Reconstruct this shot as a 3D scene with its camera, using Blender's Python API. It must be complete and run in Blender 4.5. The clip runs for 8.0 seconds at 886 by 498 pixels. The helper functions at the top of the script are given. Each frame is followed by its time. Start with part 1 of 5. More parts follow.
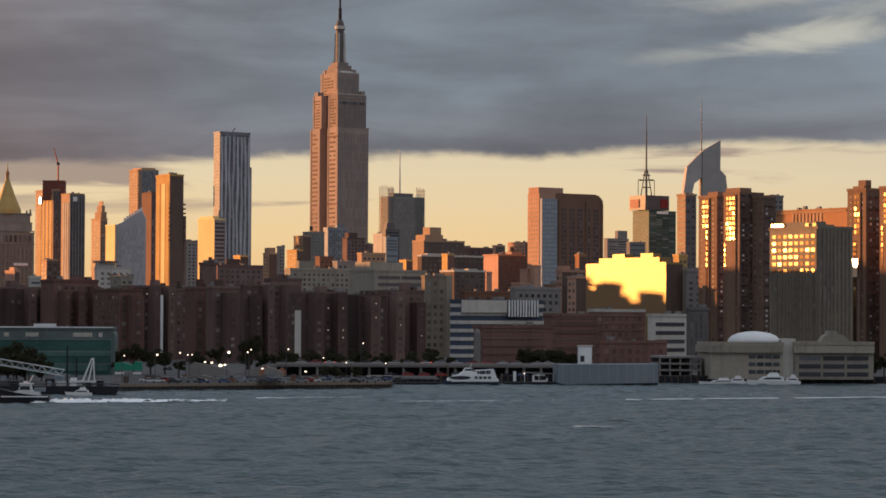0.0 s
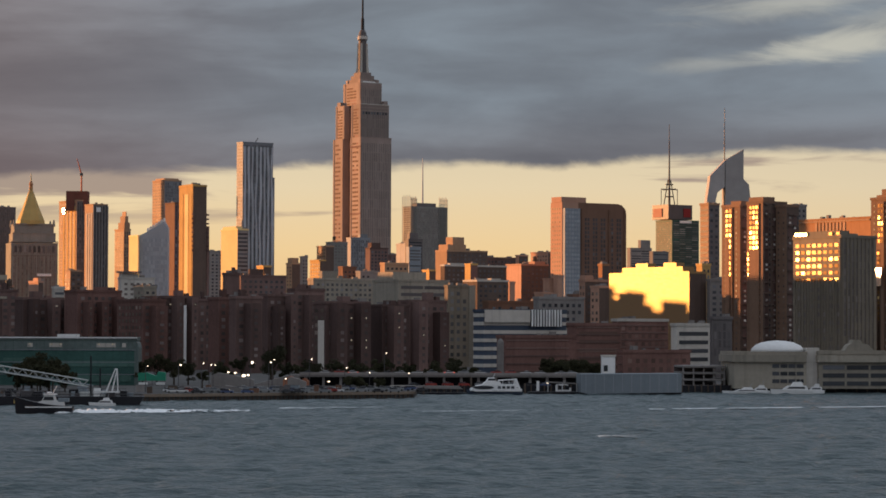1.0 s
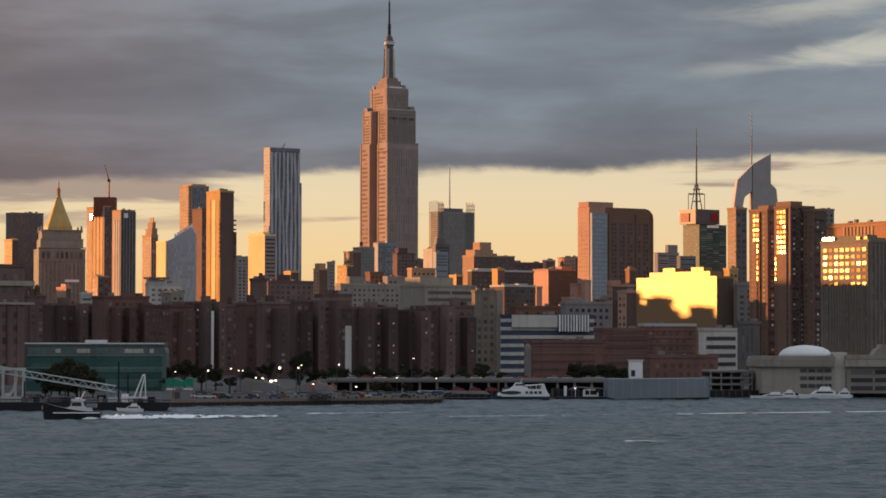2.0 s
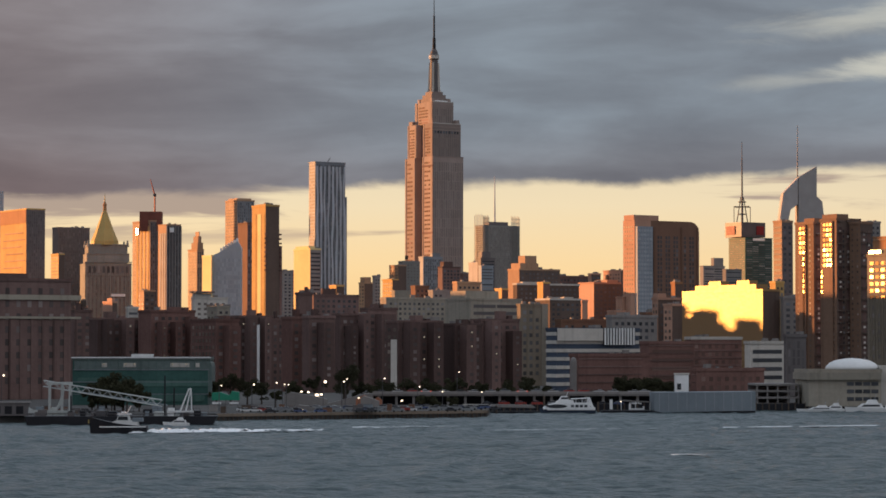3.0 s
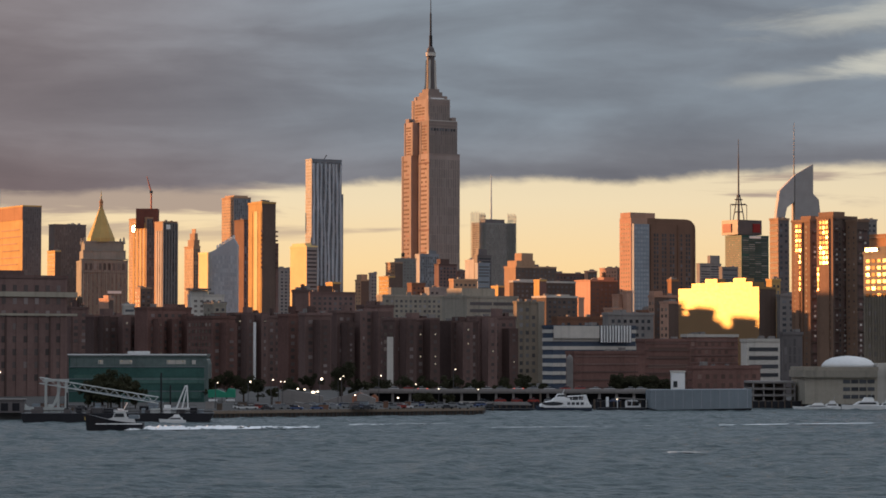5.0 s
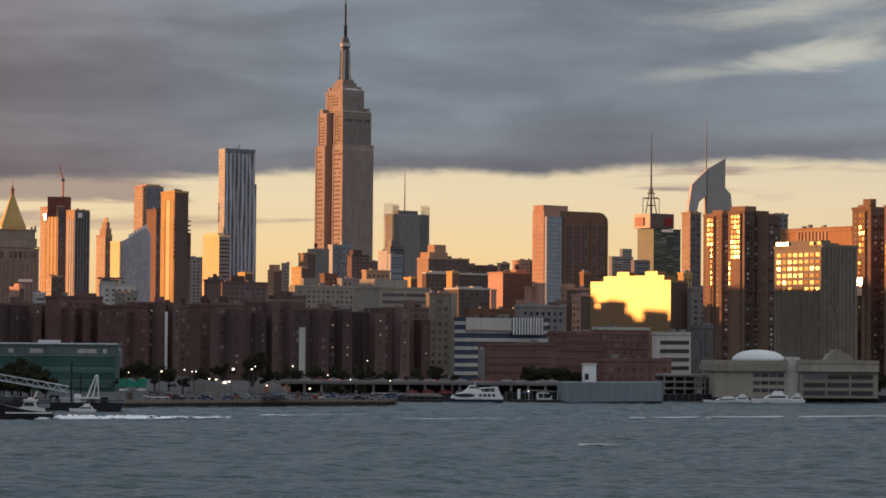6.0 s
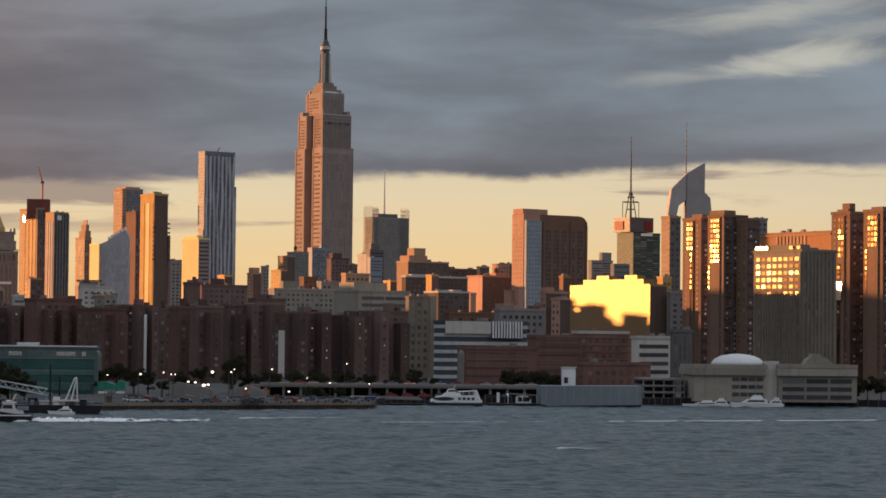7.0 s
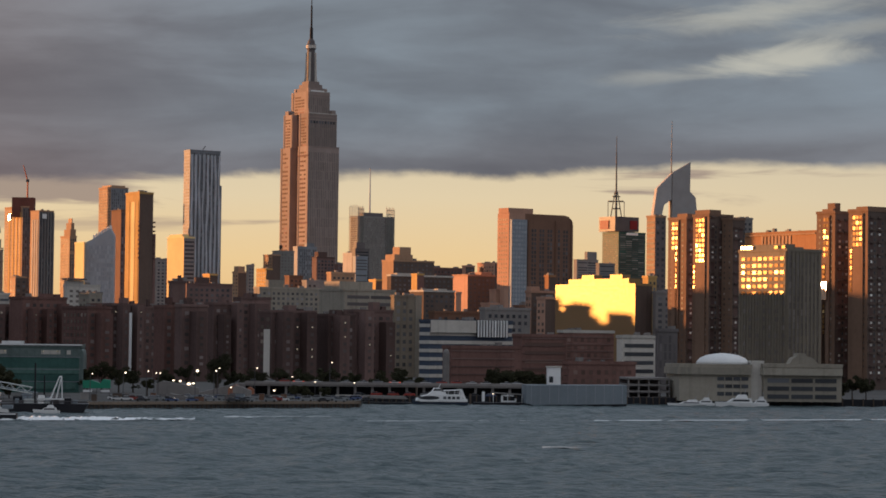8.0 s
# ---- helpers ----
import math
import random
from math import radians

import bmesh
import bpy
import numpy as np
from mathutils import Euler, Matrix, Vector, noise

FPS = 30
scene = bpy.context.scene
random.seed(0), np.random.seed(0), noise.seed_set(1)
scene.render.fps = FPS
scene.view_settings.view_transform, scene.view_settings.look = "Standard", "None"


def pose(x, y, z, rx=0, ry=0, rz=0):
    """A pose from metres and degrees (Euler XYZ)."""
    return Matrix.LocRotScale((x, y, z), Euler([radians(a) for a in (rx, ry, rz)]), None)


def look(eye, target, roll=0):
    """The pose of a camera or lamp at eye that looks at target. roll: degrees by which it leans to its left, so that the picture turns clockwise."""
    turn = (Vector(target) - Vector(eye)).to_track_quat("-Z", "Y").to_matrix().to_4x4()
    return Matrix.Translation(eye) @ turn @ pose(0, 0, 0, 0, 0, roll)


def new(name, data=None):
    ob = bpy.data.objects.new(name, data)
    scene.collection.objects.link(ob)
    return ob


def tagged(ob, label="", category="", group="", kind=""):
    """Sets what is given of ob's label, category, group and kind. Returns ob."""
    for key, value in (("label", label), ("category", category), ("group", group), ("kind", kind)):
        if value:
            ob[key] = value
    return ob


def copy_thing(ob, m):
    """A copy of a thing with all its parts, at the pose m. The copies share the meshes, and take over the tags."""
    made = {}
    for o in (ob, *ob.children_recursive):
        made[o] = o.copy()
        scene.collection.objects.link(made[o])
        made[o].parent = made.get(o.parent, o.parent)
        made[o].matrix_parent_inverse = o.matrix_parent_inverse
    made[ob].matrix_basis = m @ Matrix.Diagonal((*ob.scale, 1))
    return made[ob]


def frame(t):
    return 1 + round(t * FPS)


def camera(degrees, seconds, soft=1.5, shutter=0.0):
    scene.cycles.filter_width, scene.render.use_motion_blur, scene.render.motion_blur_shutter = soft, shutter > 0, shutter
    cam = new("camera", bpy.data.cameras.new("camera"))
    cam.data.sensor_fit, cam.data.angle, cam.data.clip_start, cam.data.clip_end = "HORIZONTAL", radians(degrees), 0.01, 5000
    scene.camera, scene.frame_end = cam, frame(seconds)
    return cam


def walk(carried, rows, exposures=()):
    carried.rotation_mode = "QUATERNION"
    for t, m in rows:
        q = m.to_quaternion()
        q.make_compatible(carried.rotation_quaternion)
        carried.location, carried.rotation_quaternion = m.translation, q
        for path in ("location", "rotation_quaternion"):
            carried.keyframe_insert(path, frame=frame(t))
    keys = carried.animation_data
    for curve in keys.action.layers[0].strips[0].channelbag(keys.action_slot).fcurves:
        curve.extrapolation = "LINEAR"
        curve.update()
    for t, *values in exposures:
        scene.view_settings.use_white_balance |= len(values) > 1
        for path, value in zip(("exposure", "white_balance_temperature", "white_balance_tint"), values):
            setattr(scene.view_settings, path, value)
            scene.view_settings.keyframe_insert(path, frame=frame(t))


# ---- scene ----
EYE_HEIGHT = 25.0
GRID = 32.0          # turn of the street grid, degrees
cam = camera(19.9, 8.0, soft=1.7)
walk(cam, [
    (0.0, pose(0, 0, EYE_HEIGHT, 91.6021, -0.2927, -2.3913)),
    (0.3, pose(0, 0, EYE_HEIGHT, 91.6130, -0.2551, -2.2545)),
    (0.5, pose(0, 0, EYE_HEIGHT, 91.6336, -0.2195, -2.2036)),
    (1.0, pose(0, 0, EYE_HEIGHT, 91.8225, -0.1917, -1.8668)),
    (1.2, pose(0, 0, EYE_HEIGHT, 91.8952, -0.1764, -1.7502)),
    (2.3, pose(0, 0, EYE_HEIGHT, 91.9758, -0.0717, -0.9682)),
    (2.5, pose(0, 0, EYE_HEIGHT, 92.0714, -0.0638, -0.7407)),
    (3.0, pose(0, 0, EYE_HEIGHT, 92.2469, 0.0008, -0.2182)),
    (3.5, pose(0, 0, EYE_HEIGHT, 92.3060, 0.0000, -0.0000)),
    (4.0, pose(0, 0, EYE_HEIGHT, 92.2692, -0.0058, -0.0913)),
    (4.2, pose(0, 0, EYE_HEIGHT, 92.2573, -0.0231, -0.1230)),
    (5.3, pose(0, 0, EYE_HEIGHT, 92.0805, -0.0874, -0.5687)),
    (5.5, pose(0, 0, EYE_HEIGHT, 91.9742, -0.1905, -0.9774)),
    (5.8, pose(0, 0, EYE_HEIGHT, 91.9447, -0.3672, -1.7420)),
    (6.0, pose(0, 0, EYE_HEIGHT, 91.9981, -0.4667, -2.2914)),
    (6.2, pose(0, 0, EYE_HEIGHT, 92.0678, -0.5475, -2.7268)),
    (6.5, pose(0, 0, EYE_HEIGHT, 92.0682, -0.5776, -2.7720)),
    (7.0, pose(0, 0, EYE_HEIGHT, 92.0788, -0.5981, -2.7582)),
    (7.5, pose(0, 0, EYE_HEIGHT, 92.0444, -0.6513, -2.8558)),
    (8.0, pose(0, 0, EYE_HEIGHT, 92.0603, -0.6781, -3.0921)),
], [(0.0, 0.82), (1.0, 0.82), (2.5, 0.94), (3.5, 1.03), (4.2, 1.02), (5.5, 0.95), (6.5, 0.85), (8.0, 0.76)])

# ---- light ----
SUN_LIFT = radians(2.6)
TO_SUN = Vector((-0.899 * math.cos(SUN_LIFT), 0.438 * math.cos(SUN_LIFT), math.sin(SUN_LIFT)))
sun = new("sun", bpy.data.lights.new("sun", "SUN"))
sun.data.energy, sun.data.angle, sun.data.color = 5.0, radians(0.4), (1.0, 0.44, 0.165)
sun.matrix_world = look(TO_SUN * 3000, (0, 0, 0))


class Nodes:
    """Short way to write node trees."""

    def __init__(self, tree):
        self.tree = tree
        tree.nodes.clear()

    def add(self, kind, inputs=None, **settings):
        n = self.tree.nodes.new("ShaderNode" + kind)
        for key, value in settings.items():
            setattr(n, key, value)
        for key, value in (inputs or {}).items():
            if isinstance(value, bpy.types.NodeSocket):
                self.tree.links.new(value, n.inputs[key])
            else:
                n.inputs[key].default_value = value
        return n

    def math(self, op, a, b=0.0, c=0.0):
        return self.add("Math", {0: a, 1: b, 2: c}, operation=op).outputs[0]

    def smooth(self, v, lo, hi):
        return self.add("MapRange", {"Value": v, "From Min": lo, "From Max": hi}, interpolation_type="SMOOTHSTEP").outputs[0]

    def mix(self, f, a, b, blend="MIX"):
        n = self.add("Mix", {0: f}, data_type="RGBA", blend_type=blend)
        for socket, value in ((n.inputs[6], a), (n.inputs[7], b)):
            if isinstance(value, bpy.types.NodeSocket):
                self.tree.links.new(value, socket)
            else:
                socket.default_value = (*value, 1)
        return n.outputs[2]

    def noise(self, vector, scale, detail=4.0, rough=0.55, stretch=None, twist=0.0):
        if stretch:
            vector = self.add("Mapping", {"Vector": vector, "Scale": stretch}).outputs[0]
        return self.add("TexNoise", {"Vector": vector, "Scale": scale, "Detail": detail, "Roughness": rough, "Distortion": twist}).outputs[0]

    def ramp(self, v, stops):
        n = self.add("ValToRGB", {0: v})
        while len(n.color_ramp.elements) < len(stops):
            n.color_ramp.elements.new(0.5)
        for e, (p, c) in zip(n.color_ramp.elements, stops):
            e.position, e.color = p, (*c, 1)
        return n.outputs[0]


def make_world():
    world = bpy.data.worlds.new("evening_sky")
    world.use_nodes = True
    scene.world = world
    n = Nodes(world.node_tree)
    d = n.add("TexCoord").outputs["Generated"]
    z = n.add("SeparateXYZ", {0: d}).outputs[2]
    sky = n.add("TexSky", sky_type="NISHITA", sun_disc=False, sun_elevation=SUN_LIFT, sun_rotation=math.atan2(TO_SUN.x, TO_SUN.y)).outputs[0]
    # clear band under the cloud deck, brighter towards the sun
    band = n.ramp(n.math("MULTIPLY", z, 8.0), [(0.0, (0.86, 0.50, 0.20)), (0.25, (0.86, 0.62, 0.33)), (0.45, (0.78, 0.64, 0.43)), (0.75, (0.62, 0.56, 0.44)), (1.0, (0.34, 0.37, 0.40))])
    toward = n.add("VectorMath", {0: d, 1: tuple(TO_SUN)}, operation="DOT_PRODUCT").outputs["Value"]
    glow = n.math("POWER", n.math("MAXIMUM", toward, 0.0), 60.0)
    band = n.mix(1.0, band, n.add("CombineColor", {0: n.math("MULTIPLY_ADD", glow, 2.5, 1.0), 1: n.math("MULTIPLY_ADD", glow, 1.2, 1.0), 2: n.math("MULTIPLY_ADD", glow, 0.2, 1.0)}).outputs[0], "MULTIPLY")
    band = n.mix(0.02, band, sky, "ADD")
    # the band fades on the side away from the sunset
    fade = n.smooth(toward, -0.55, 0.40)
    band = n.mix(fade, (0.30, 0.31, 0.36), band)
    x = n.add("SeparateXYZ", {0: d}).outputs[0]
    # thin streaks in the clear band
    streak = n.noise(d, 1.0, 6.0, 0.55, (8, 8, 95), 0.5)
    streak = n.math("MULTIPLY", n.smooth(n.math("MULTIPLY_ADD", n.smooth(x, 0.0, -0.12), 0.13, streak), 0.57, 0.70), n.smooth(z, 0.034, 0.052))
    band = n.mix(n.math("MULTIPLY", streak, 0.82), band, (0.33, 0.25, 0.22))
    # the deck, ragged along its lower rim, which hangs lower towards the sunset
    rim = n.noise(d, 1.0, 7.0, 0.60, (15, 15, 40), 0.3)
    level = n.math("MULTIPLY_ADD", n.math("SUBTRACT", x, 0.061), -0.027, z)
    deck = n.smooth(n.math("MULTIPLY_ADD", n.math("SUBTRACT", rim, 0.5), 0.015, level), 0.0632, 0.0682)
    body = n.noise(d, 1.0, 6.0, 0.52, (7, 7, 34), 0.3)
    fine = n.noise(d, 1.0, 6.0, 0.60, (24, 24, 64), 0.6)
    body = n.math("MULTIPLY_ADD", n.math("SUBTRACT", fine, 0.5), 0.16, body)
    grey = n.ramp(body, [(0.28, (0.150, 0.140, 0.152)), (0.45, (0.195, 0.184, 0.196)), (0.60, (0.250, 0.243, 0.258)), (0.80, (0.31, 0.31, 0.33))])
    # the deck is warmer and darker near the sunset and bluer away from it
    away = n.smooth(x, -0.19, 0.02)
    grey = n.mix(away, n.mix(1.0, grey, (0.98, 0.89, 0.88), "MULTIPLY"), n.mix(1.0, grey, (0.95, 1.14, 1.24), "MULTIPLY"))
    low = n.math("MULTIPLY", n.smooth(level, 0.095, 0.066), 0.7)
    grey = n.mix(low, grey, n.mix(1.0, grey, (0.94, 0.80, 0.76), "MULTIPLY"))
    # thin places in the deck
    ragged = n.noise(d, 1.0, 7.0, 0.62, (16, 16, 60), 0.8)
    for cx, cz, rx, rz, gain in ((0.192, 0.1115, 0.026, 0.0042, 0.85), (0.170, 0.1090, 0.022, 0.0032, 0.5), (0.172, 0.1290, 0.034, 0.0050, 0.6), (0.135, 0.1050, 0.024, 0.003, 0.35), (0.215, 0.1235, 0.026, 0.003, 0.35)):
        u = n.math("DIVIDE", n.math("SUBTRACT", x, cx), rx)
        w = n.math("DIVIDE", n.math("MULTIPLY_ADD", n.math("SUBTRACT", x, cx), -0.10, n.math("SUBTRACT", z, cz)), rz)
        far = n.math("SQRT", n.math("ADD", n.math("MULTIPLY", u, u), n.math("MULTIPLY", w, w)))
        far = n.math("MULTIPLY_ADD", n.math("SUBTRACT", ragged, 0.5), 4.0, far)
        thin = n.math("MULTIPLY", n.smooth(far, 1.7, -0.2), gain)
        grey = n.mix(thin, grey, (0.56, 0.55, 0.48))
    high = n.smooth(z, 0.14, 0.42)
    grey = n.mix(high, grey, n.mix(fade, (0.60, 0.63, 0.69), (0.46, 0.53, 0.63)))
    out = n.mix(deck, band, grey)
    back = n.add("Background", {"Color": out, "Strength": 0.54}).outputs[0]
    n.add("OutputWorld", {"Surface": back})


make_world()

# ---- materials ----


def material(name, color, rough=0.8, metal=0.0, vary=0.25, grain=0.6, patch=0.05, bump=0.0, streaks=0.0, spec=0.15, second=None, ior=1.5, tint=(1.0, 1.0, 1.0), spread=0.30):
    """Plain building material: large patches, fine grain, rain streaks. grain and patch: cycles a metre."""
    m = bpy.data.materials.new(name)
    m.use_nodes = True
    n = Nodes(m.node_tree)
    p = n.add("TexCoord").outputs["Object"]
    big = n.noise(p, patch, 4.0)
    small = n.noise(p, grain, 5.0, 0.65)
    v = n.math("ADD", n.math("MULTIPLY", big, 0.6), n.math("MULTIPLY", small, 0.4))
    lo = tuple(c * (1 - vary) for c in color)
    hi = tuple(min(1, c * (1 + vary)) for c in (second or color))
    c = n.ramp(v, [(0.32, lo), (0.68, hi)])
    if streaks:
        s = n.noise(p, 1.0, 4.0, 0.6, (0.35, 0.35, 0.012))
        c = n.mix(n.math("MULTIPLY", n.smooth(s, 0.5, 0.72), streaks), c, tuple(k * 0.45 for k in color))
    tone = n.math("MULTIPLY_ADD", n.add("ObjectInfo").outputs["Random"], spread, 1.0 - spread * 0.47)
    c = n.mix(1.0, c, n.add("CombineColor", {0: tone, 1: tone, 2: tone}).outputs[0], "MULTIPLY")
    r = n.math("MULTIPLY_ADD", n.math("SUBTRACT", small, 0.5), 0.25, rough)
    ins = {"Base Color": c, "Roughness": r, "Metallic": metal, "Specular IOR Level": spec, "IOR": ior, "Specular Tint": (*tint, 1)}
    if bump:
        ins["Normal"] = n.add("Bump", {"Height": small, "Strength": bump, "Distance": 0.3}).outputs[0]
    b = n.add("BsdfPrincipled", ins)
    n.add("OutputMaterial", {"Surface": b.outputs[0]})
    return m


def window_glass(name, color, rough=0.12, spec=0.5, metal=0.0, vary=0.5, bright=2.5):
    """Panes that differ a little from one to the next."""
    m = bpy.data.materials.new(name)
    m.use_nodes = True
    n = Nodes(m.node_tree)
    r = n.math("FRACT", n.math("ADD", n.add("NewGeometry").outputs["Random Per Island"], n.add("ObjectInfo").outputs["Random"]))
    c = n.ramp(r, [(0.0, tuple(k * (1 - vary) for k in color)), (0.8, tuple(min(1, k * (1 + vary)) for k in color)), (0.97, tuple(min(1, k * bright + 0.05 * (bright > 2)) for k in color))])
    g = n.math("MULTIPLY_ADD", r, 0.12, rough)
    b = n.add("BsdfPrincipled", {"Base Color": c, "Roughness": g, "Metallic": metal, "Specular IOR Level": spec})
    n.add("OutputMaterial", {"Surface": b.outputs[0]})
    return m


def glowing(name, color, strength):
    m = bpy.data.materials.new(name)
    m.use_nodes = True
    n = Nodes(m.node_tree)
    n.add("OutputMaterial", {"Surface": n.add("Emission", {"Color": (*color, 1), "Strength": strength}).outputs[0]})
    return m


def water_material():
    m = bpy.data.materials.new("river_water")
    m.use_nodes = True
    n = Nodes(m.node_tree)
    p = n.add("TexCoord").outputs["Object"]
    a = n.noise(p, 1.0, 4.0, 0.65, (0.24, 0.55, 0.3))
    b = n.noise(p, 1.0, 3.0, 0.6, (0.03, 0.10, 0.3))
    h = n.math("MULTIPLY_ADD", b, 1.0, a)
    bump = n.add("Bump", {"Height": h, "Strength": 1.0, "Distance": 2.1}).outputs[0]
    c = n.ramp(b, [(0.3, (0.054, 0.082, 0.090)), (0.7, (0.086, 0.118, 0.126))])
    s = n.add("BsdfPrincipled", {"Base Color": c, "Roughness": 0.30, "IOR": 1.33, "Normal": bump})
    n.add("OutputMaterial", {"Surface": s.outputs[0]})
    return m


limestone = material("limestone", (0.285, 0.228, 0.205), 0.85, vary=0.15, streaks=0.2)
red_brick = material("red_brick", (0.158, 0.088, 0.076), 0.9, vary=0.3, streaks=0.3, spread=0.5)
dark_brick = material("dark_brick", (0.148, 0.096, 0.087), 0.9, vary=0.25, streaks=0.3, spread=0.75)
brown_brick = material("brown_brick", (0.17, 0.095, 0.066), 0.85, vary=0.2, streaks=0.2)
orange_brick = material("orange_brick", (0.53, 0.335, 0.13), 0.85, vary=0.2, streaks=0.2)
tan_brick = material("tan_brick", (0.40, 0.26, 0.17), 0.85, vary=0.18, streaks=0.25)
beige_stone = material("beige_stone", (0.36, 0.32, 0.26), 0.85, vary=0.15, streaks=0.3)
grey_stone = material("grey_stone", (0.235, 0.218, 0.21), 0.85, vary=0.2, streaks=0.25)
pale_concrete = material("pale_concrete", (0.50, 0.47, 0.43), 0.85, vary=0.15, streaks=0.3)
dark_metal = material("dark_metal", (0.10, 0.095, 0.10), 0.5, 0.3, vary=0.2)
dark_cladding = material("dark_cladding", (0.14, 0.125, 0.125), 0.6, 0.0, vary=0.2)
blue_glass = material("blue_glass", (0.23, 0.255, 0.285), 0.5, 0.0, vary=0.15, spec=0.06)
grey_glass = material("grey_glass", (0.22, 0.235, 0.26), 0.5, 0.0, vary=0.2, spec=0.06)
green_glass = material("green_glass", (0.045, 0.10, 0.09), 0.45, 0.0, vary=0.3, spec=0.06)
steel = material("steel", (0.36, 0.37, 0.40), 0.55, 0.2, vary=0.15)
gold_leaf = material("gold_leaf", (0.46, 0.34, 0.13), 0.6, 0.1, vary=0.15)
bright_cladding = material("bright_cladding", (0.22, 0.13, 0.08), 0.44, 0.0, vary=0.06, spec=0.95, ior=1.6, tint=(1.0, 0.78, 0.20))
white_paint = material("white_paint", (0.72, 0.72, 0.72), 0.5, vary=0.12)
grey_paint = material("grey_paint", (0.22, 0.255, 0.285), 0.55, vary=0.12, streaks=0.15)
blue_panel = material("blue_panel", (0.055, 0.072, 0.105), 0.5, vary=0.2)
red_sign = material("red_sign", (0.24, 0.03, 0.03), 0.5, vary=0.1)
green_paint = material("green_paint", (0.03, 0.22, 0.14), 0.5, vary=0.15)
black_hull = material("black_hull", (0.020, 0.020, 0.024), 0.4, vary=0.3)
cream_brick = material("cream_brick", (0.78, 0.60, 0.30), 0.85, vary=0.12)
fold_steel = material("fold_steel", (0.46, 0.48, 0.52), 0.5, 0.1, vary=0.2, streaks=0.2)
crystal_glass = material("crystal_glass", (0.36, 0.34, 0.335), 0.5, 0.0, vary=0.15, spec=0.06)
weathered_concrete = material("weathered_concrete", (0.30, 0.27, 0.225), 0.9, vary=0.2, streaks=0.4)
old_stone = material("old_stone", (0.25, 0.25, 0.232), 0.9, vary=0.2, streaks=0.35)
rust_brick = material("rust_brick", (0.36, 0.185, 0.095), 0.85, vary=0.15, streaks=0.25)
asphalt = material("asphalt", (0.085, 0.082, 0.08), 0.9, vary=0.3)
bulkhead = material("bulkhead_timber", (0.10, 0.075, 0.06), 0.9, vary=0.35, grain=1.5)
bark = material("bark", (0.06, 0.045, 0.035), 0.95)
leaf = material("leaf", (0.030, 0.036, 0.020), 0.8, vary=0.4, grain=0.8, second=(0.045, 0.042, 0.022))
foam = material("foam", (0.80, 0.82, 0.84), 0.9, vary=0.1, grain=1.5)
slab_panes = window_glass("slab_panes", (0.33, 0.36, 0.40), 0.45, 0.1, 0.0, 0.12, 1.2)
panes = window_glass("window_panes", (0.045, 0.048, 0.055))
clear_panes = window_glass("reflecting_panes", (0.46, 0.27, 0.11), 0.12, 0.5, 0.6, 0.55)
soft_panes = window_glass("muted_panes", (0.09, 0.088, 0.09), 0.45, 0.25)
sky_glass = material("sky_glass", (0.40, 0.43, 0.475), 0.45, 0.0, vary=0.12, spec=0.1)
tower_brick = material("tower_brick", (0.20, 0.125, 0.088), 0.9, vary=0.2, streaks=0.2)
# darker copy of the bricks, with the shade of unlit fronts put in
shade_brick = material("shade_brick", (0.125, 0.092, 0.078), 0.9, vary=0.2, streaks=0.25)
dark_glass = window_glass("dark_glass", (0.105, 0.095, 0.097), 0.45, 0.2, 0.0, 0.2, 1.6)
brick_panes = window_glass("brick_panes", (0.125, 0.078, 0.066), 0.6, 0.1, 0.0, 0.2)
dun_concrete = material("dun_concrete", (0.205, 0.175, 0.138), 0.9, vary=0.2, streaks=0.35)
sea_glass = material("sea_glass", (0.125, 0.16, 0.155), 0.4, 0.0, vary=0.3, spec=0.1)
worn_white = material("worn_white", (0.46, 0.48, 0.47), 0.6, vary=0.2, streaks=0.2)
estate_panes = window_glass("dull_panes", (0.085, 0.066, 0.062), 0.4, 0.3, 0.0, 0.35)
stone_panes = window_glass("dim_panes", (0.17, 0.148, 0.138), 0.5, 0.15, 0.0, 0.2, 1.5)
band_panes = window_glass("shaded_bands", (0.10, 0.055, 0.045), 0.6, 0.1, 0.0, 0.35)
# pale base colour paints bright reflections on the tower windows
pale_panes = window_glass("pale_reflection_panes", (0.40, 0.37, 0.34), 0.5, 0.2, 0.0, 0.6)
smoked_glass = material("smoked_glass", (0.255, 0.25, 0.235), 0.5, 0.0, vary=0.15, spec=0.06)
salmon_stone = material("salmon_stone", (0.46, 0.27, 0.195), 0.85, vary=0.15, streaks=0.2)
pale_green_glass = material("pale_green_glass", (0.065, 0.125, 0.11), 0.4, 0.0, vary=0.35, spec=0.1)
orange_canvas = material("orange_canvas", (0.36, 0.15, 0.09), 0.8, vary=0.2)
flank_panes = window_glass("flank_panes", (0.10, 0.075, 0.06), 0.5, 0.25)
mirror_pane = window_glass("polished_pane", (0.85, 0.75, 0.6), 0.16, 0.8, 0.9, 0.05)
river = water_material()
warm_light = glowing("warm_light", (1.0, 0.84, 0.64), 0.16)
tail_light = glowing("tail_light", (1.0, 0.10, 0.05), 0.9)
lamp_light = glowing("lamp_light", (1.0, 0.80, 0.58), 2.0)

# ---- shapes ----


def add_box(bm, x0, x1, y0, y1, z0, z1):
    v = [bm.verts.new((x, y, z)) for z in (z0, z1) for x, y in ((x0, y0), (x1, y0), (x1, y1), (x0, y1))]
    for f in ((3, 2, 1, 0), (4, 5, 6, 7), (0, 1, 5, 4), (1, 2, 6, 5), (2, 3, 7, 6), (3, 0, 4, 7)):
        bm.faces.new([v[i] for i in f])
    return v


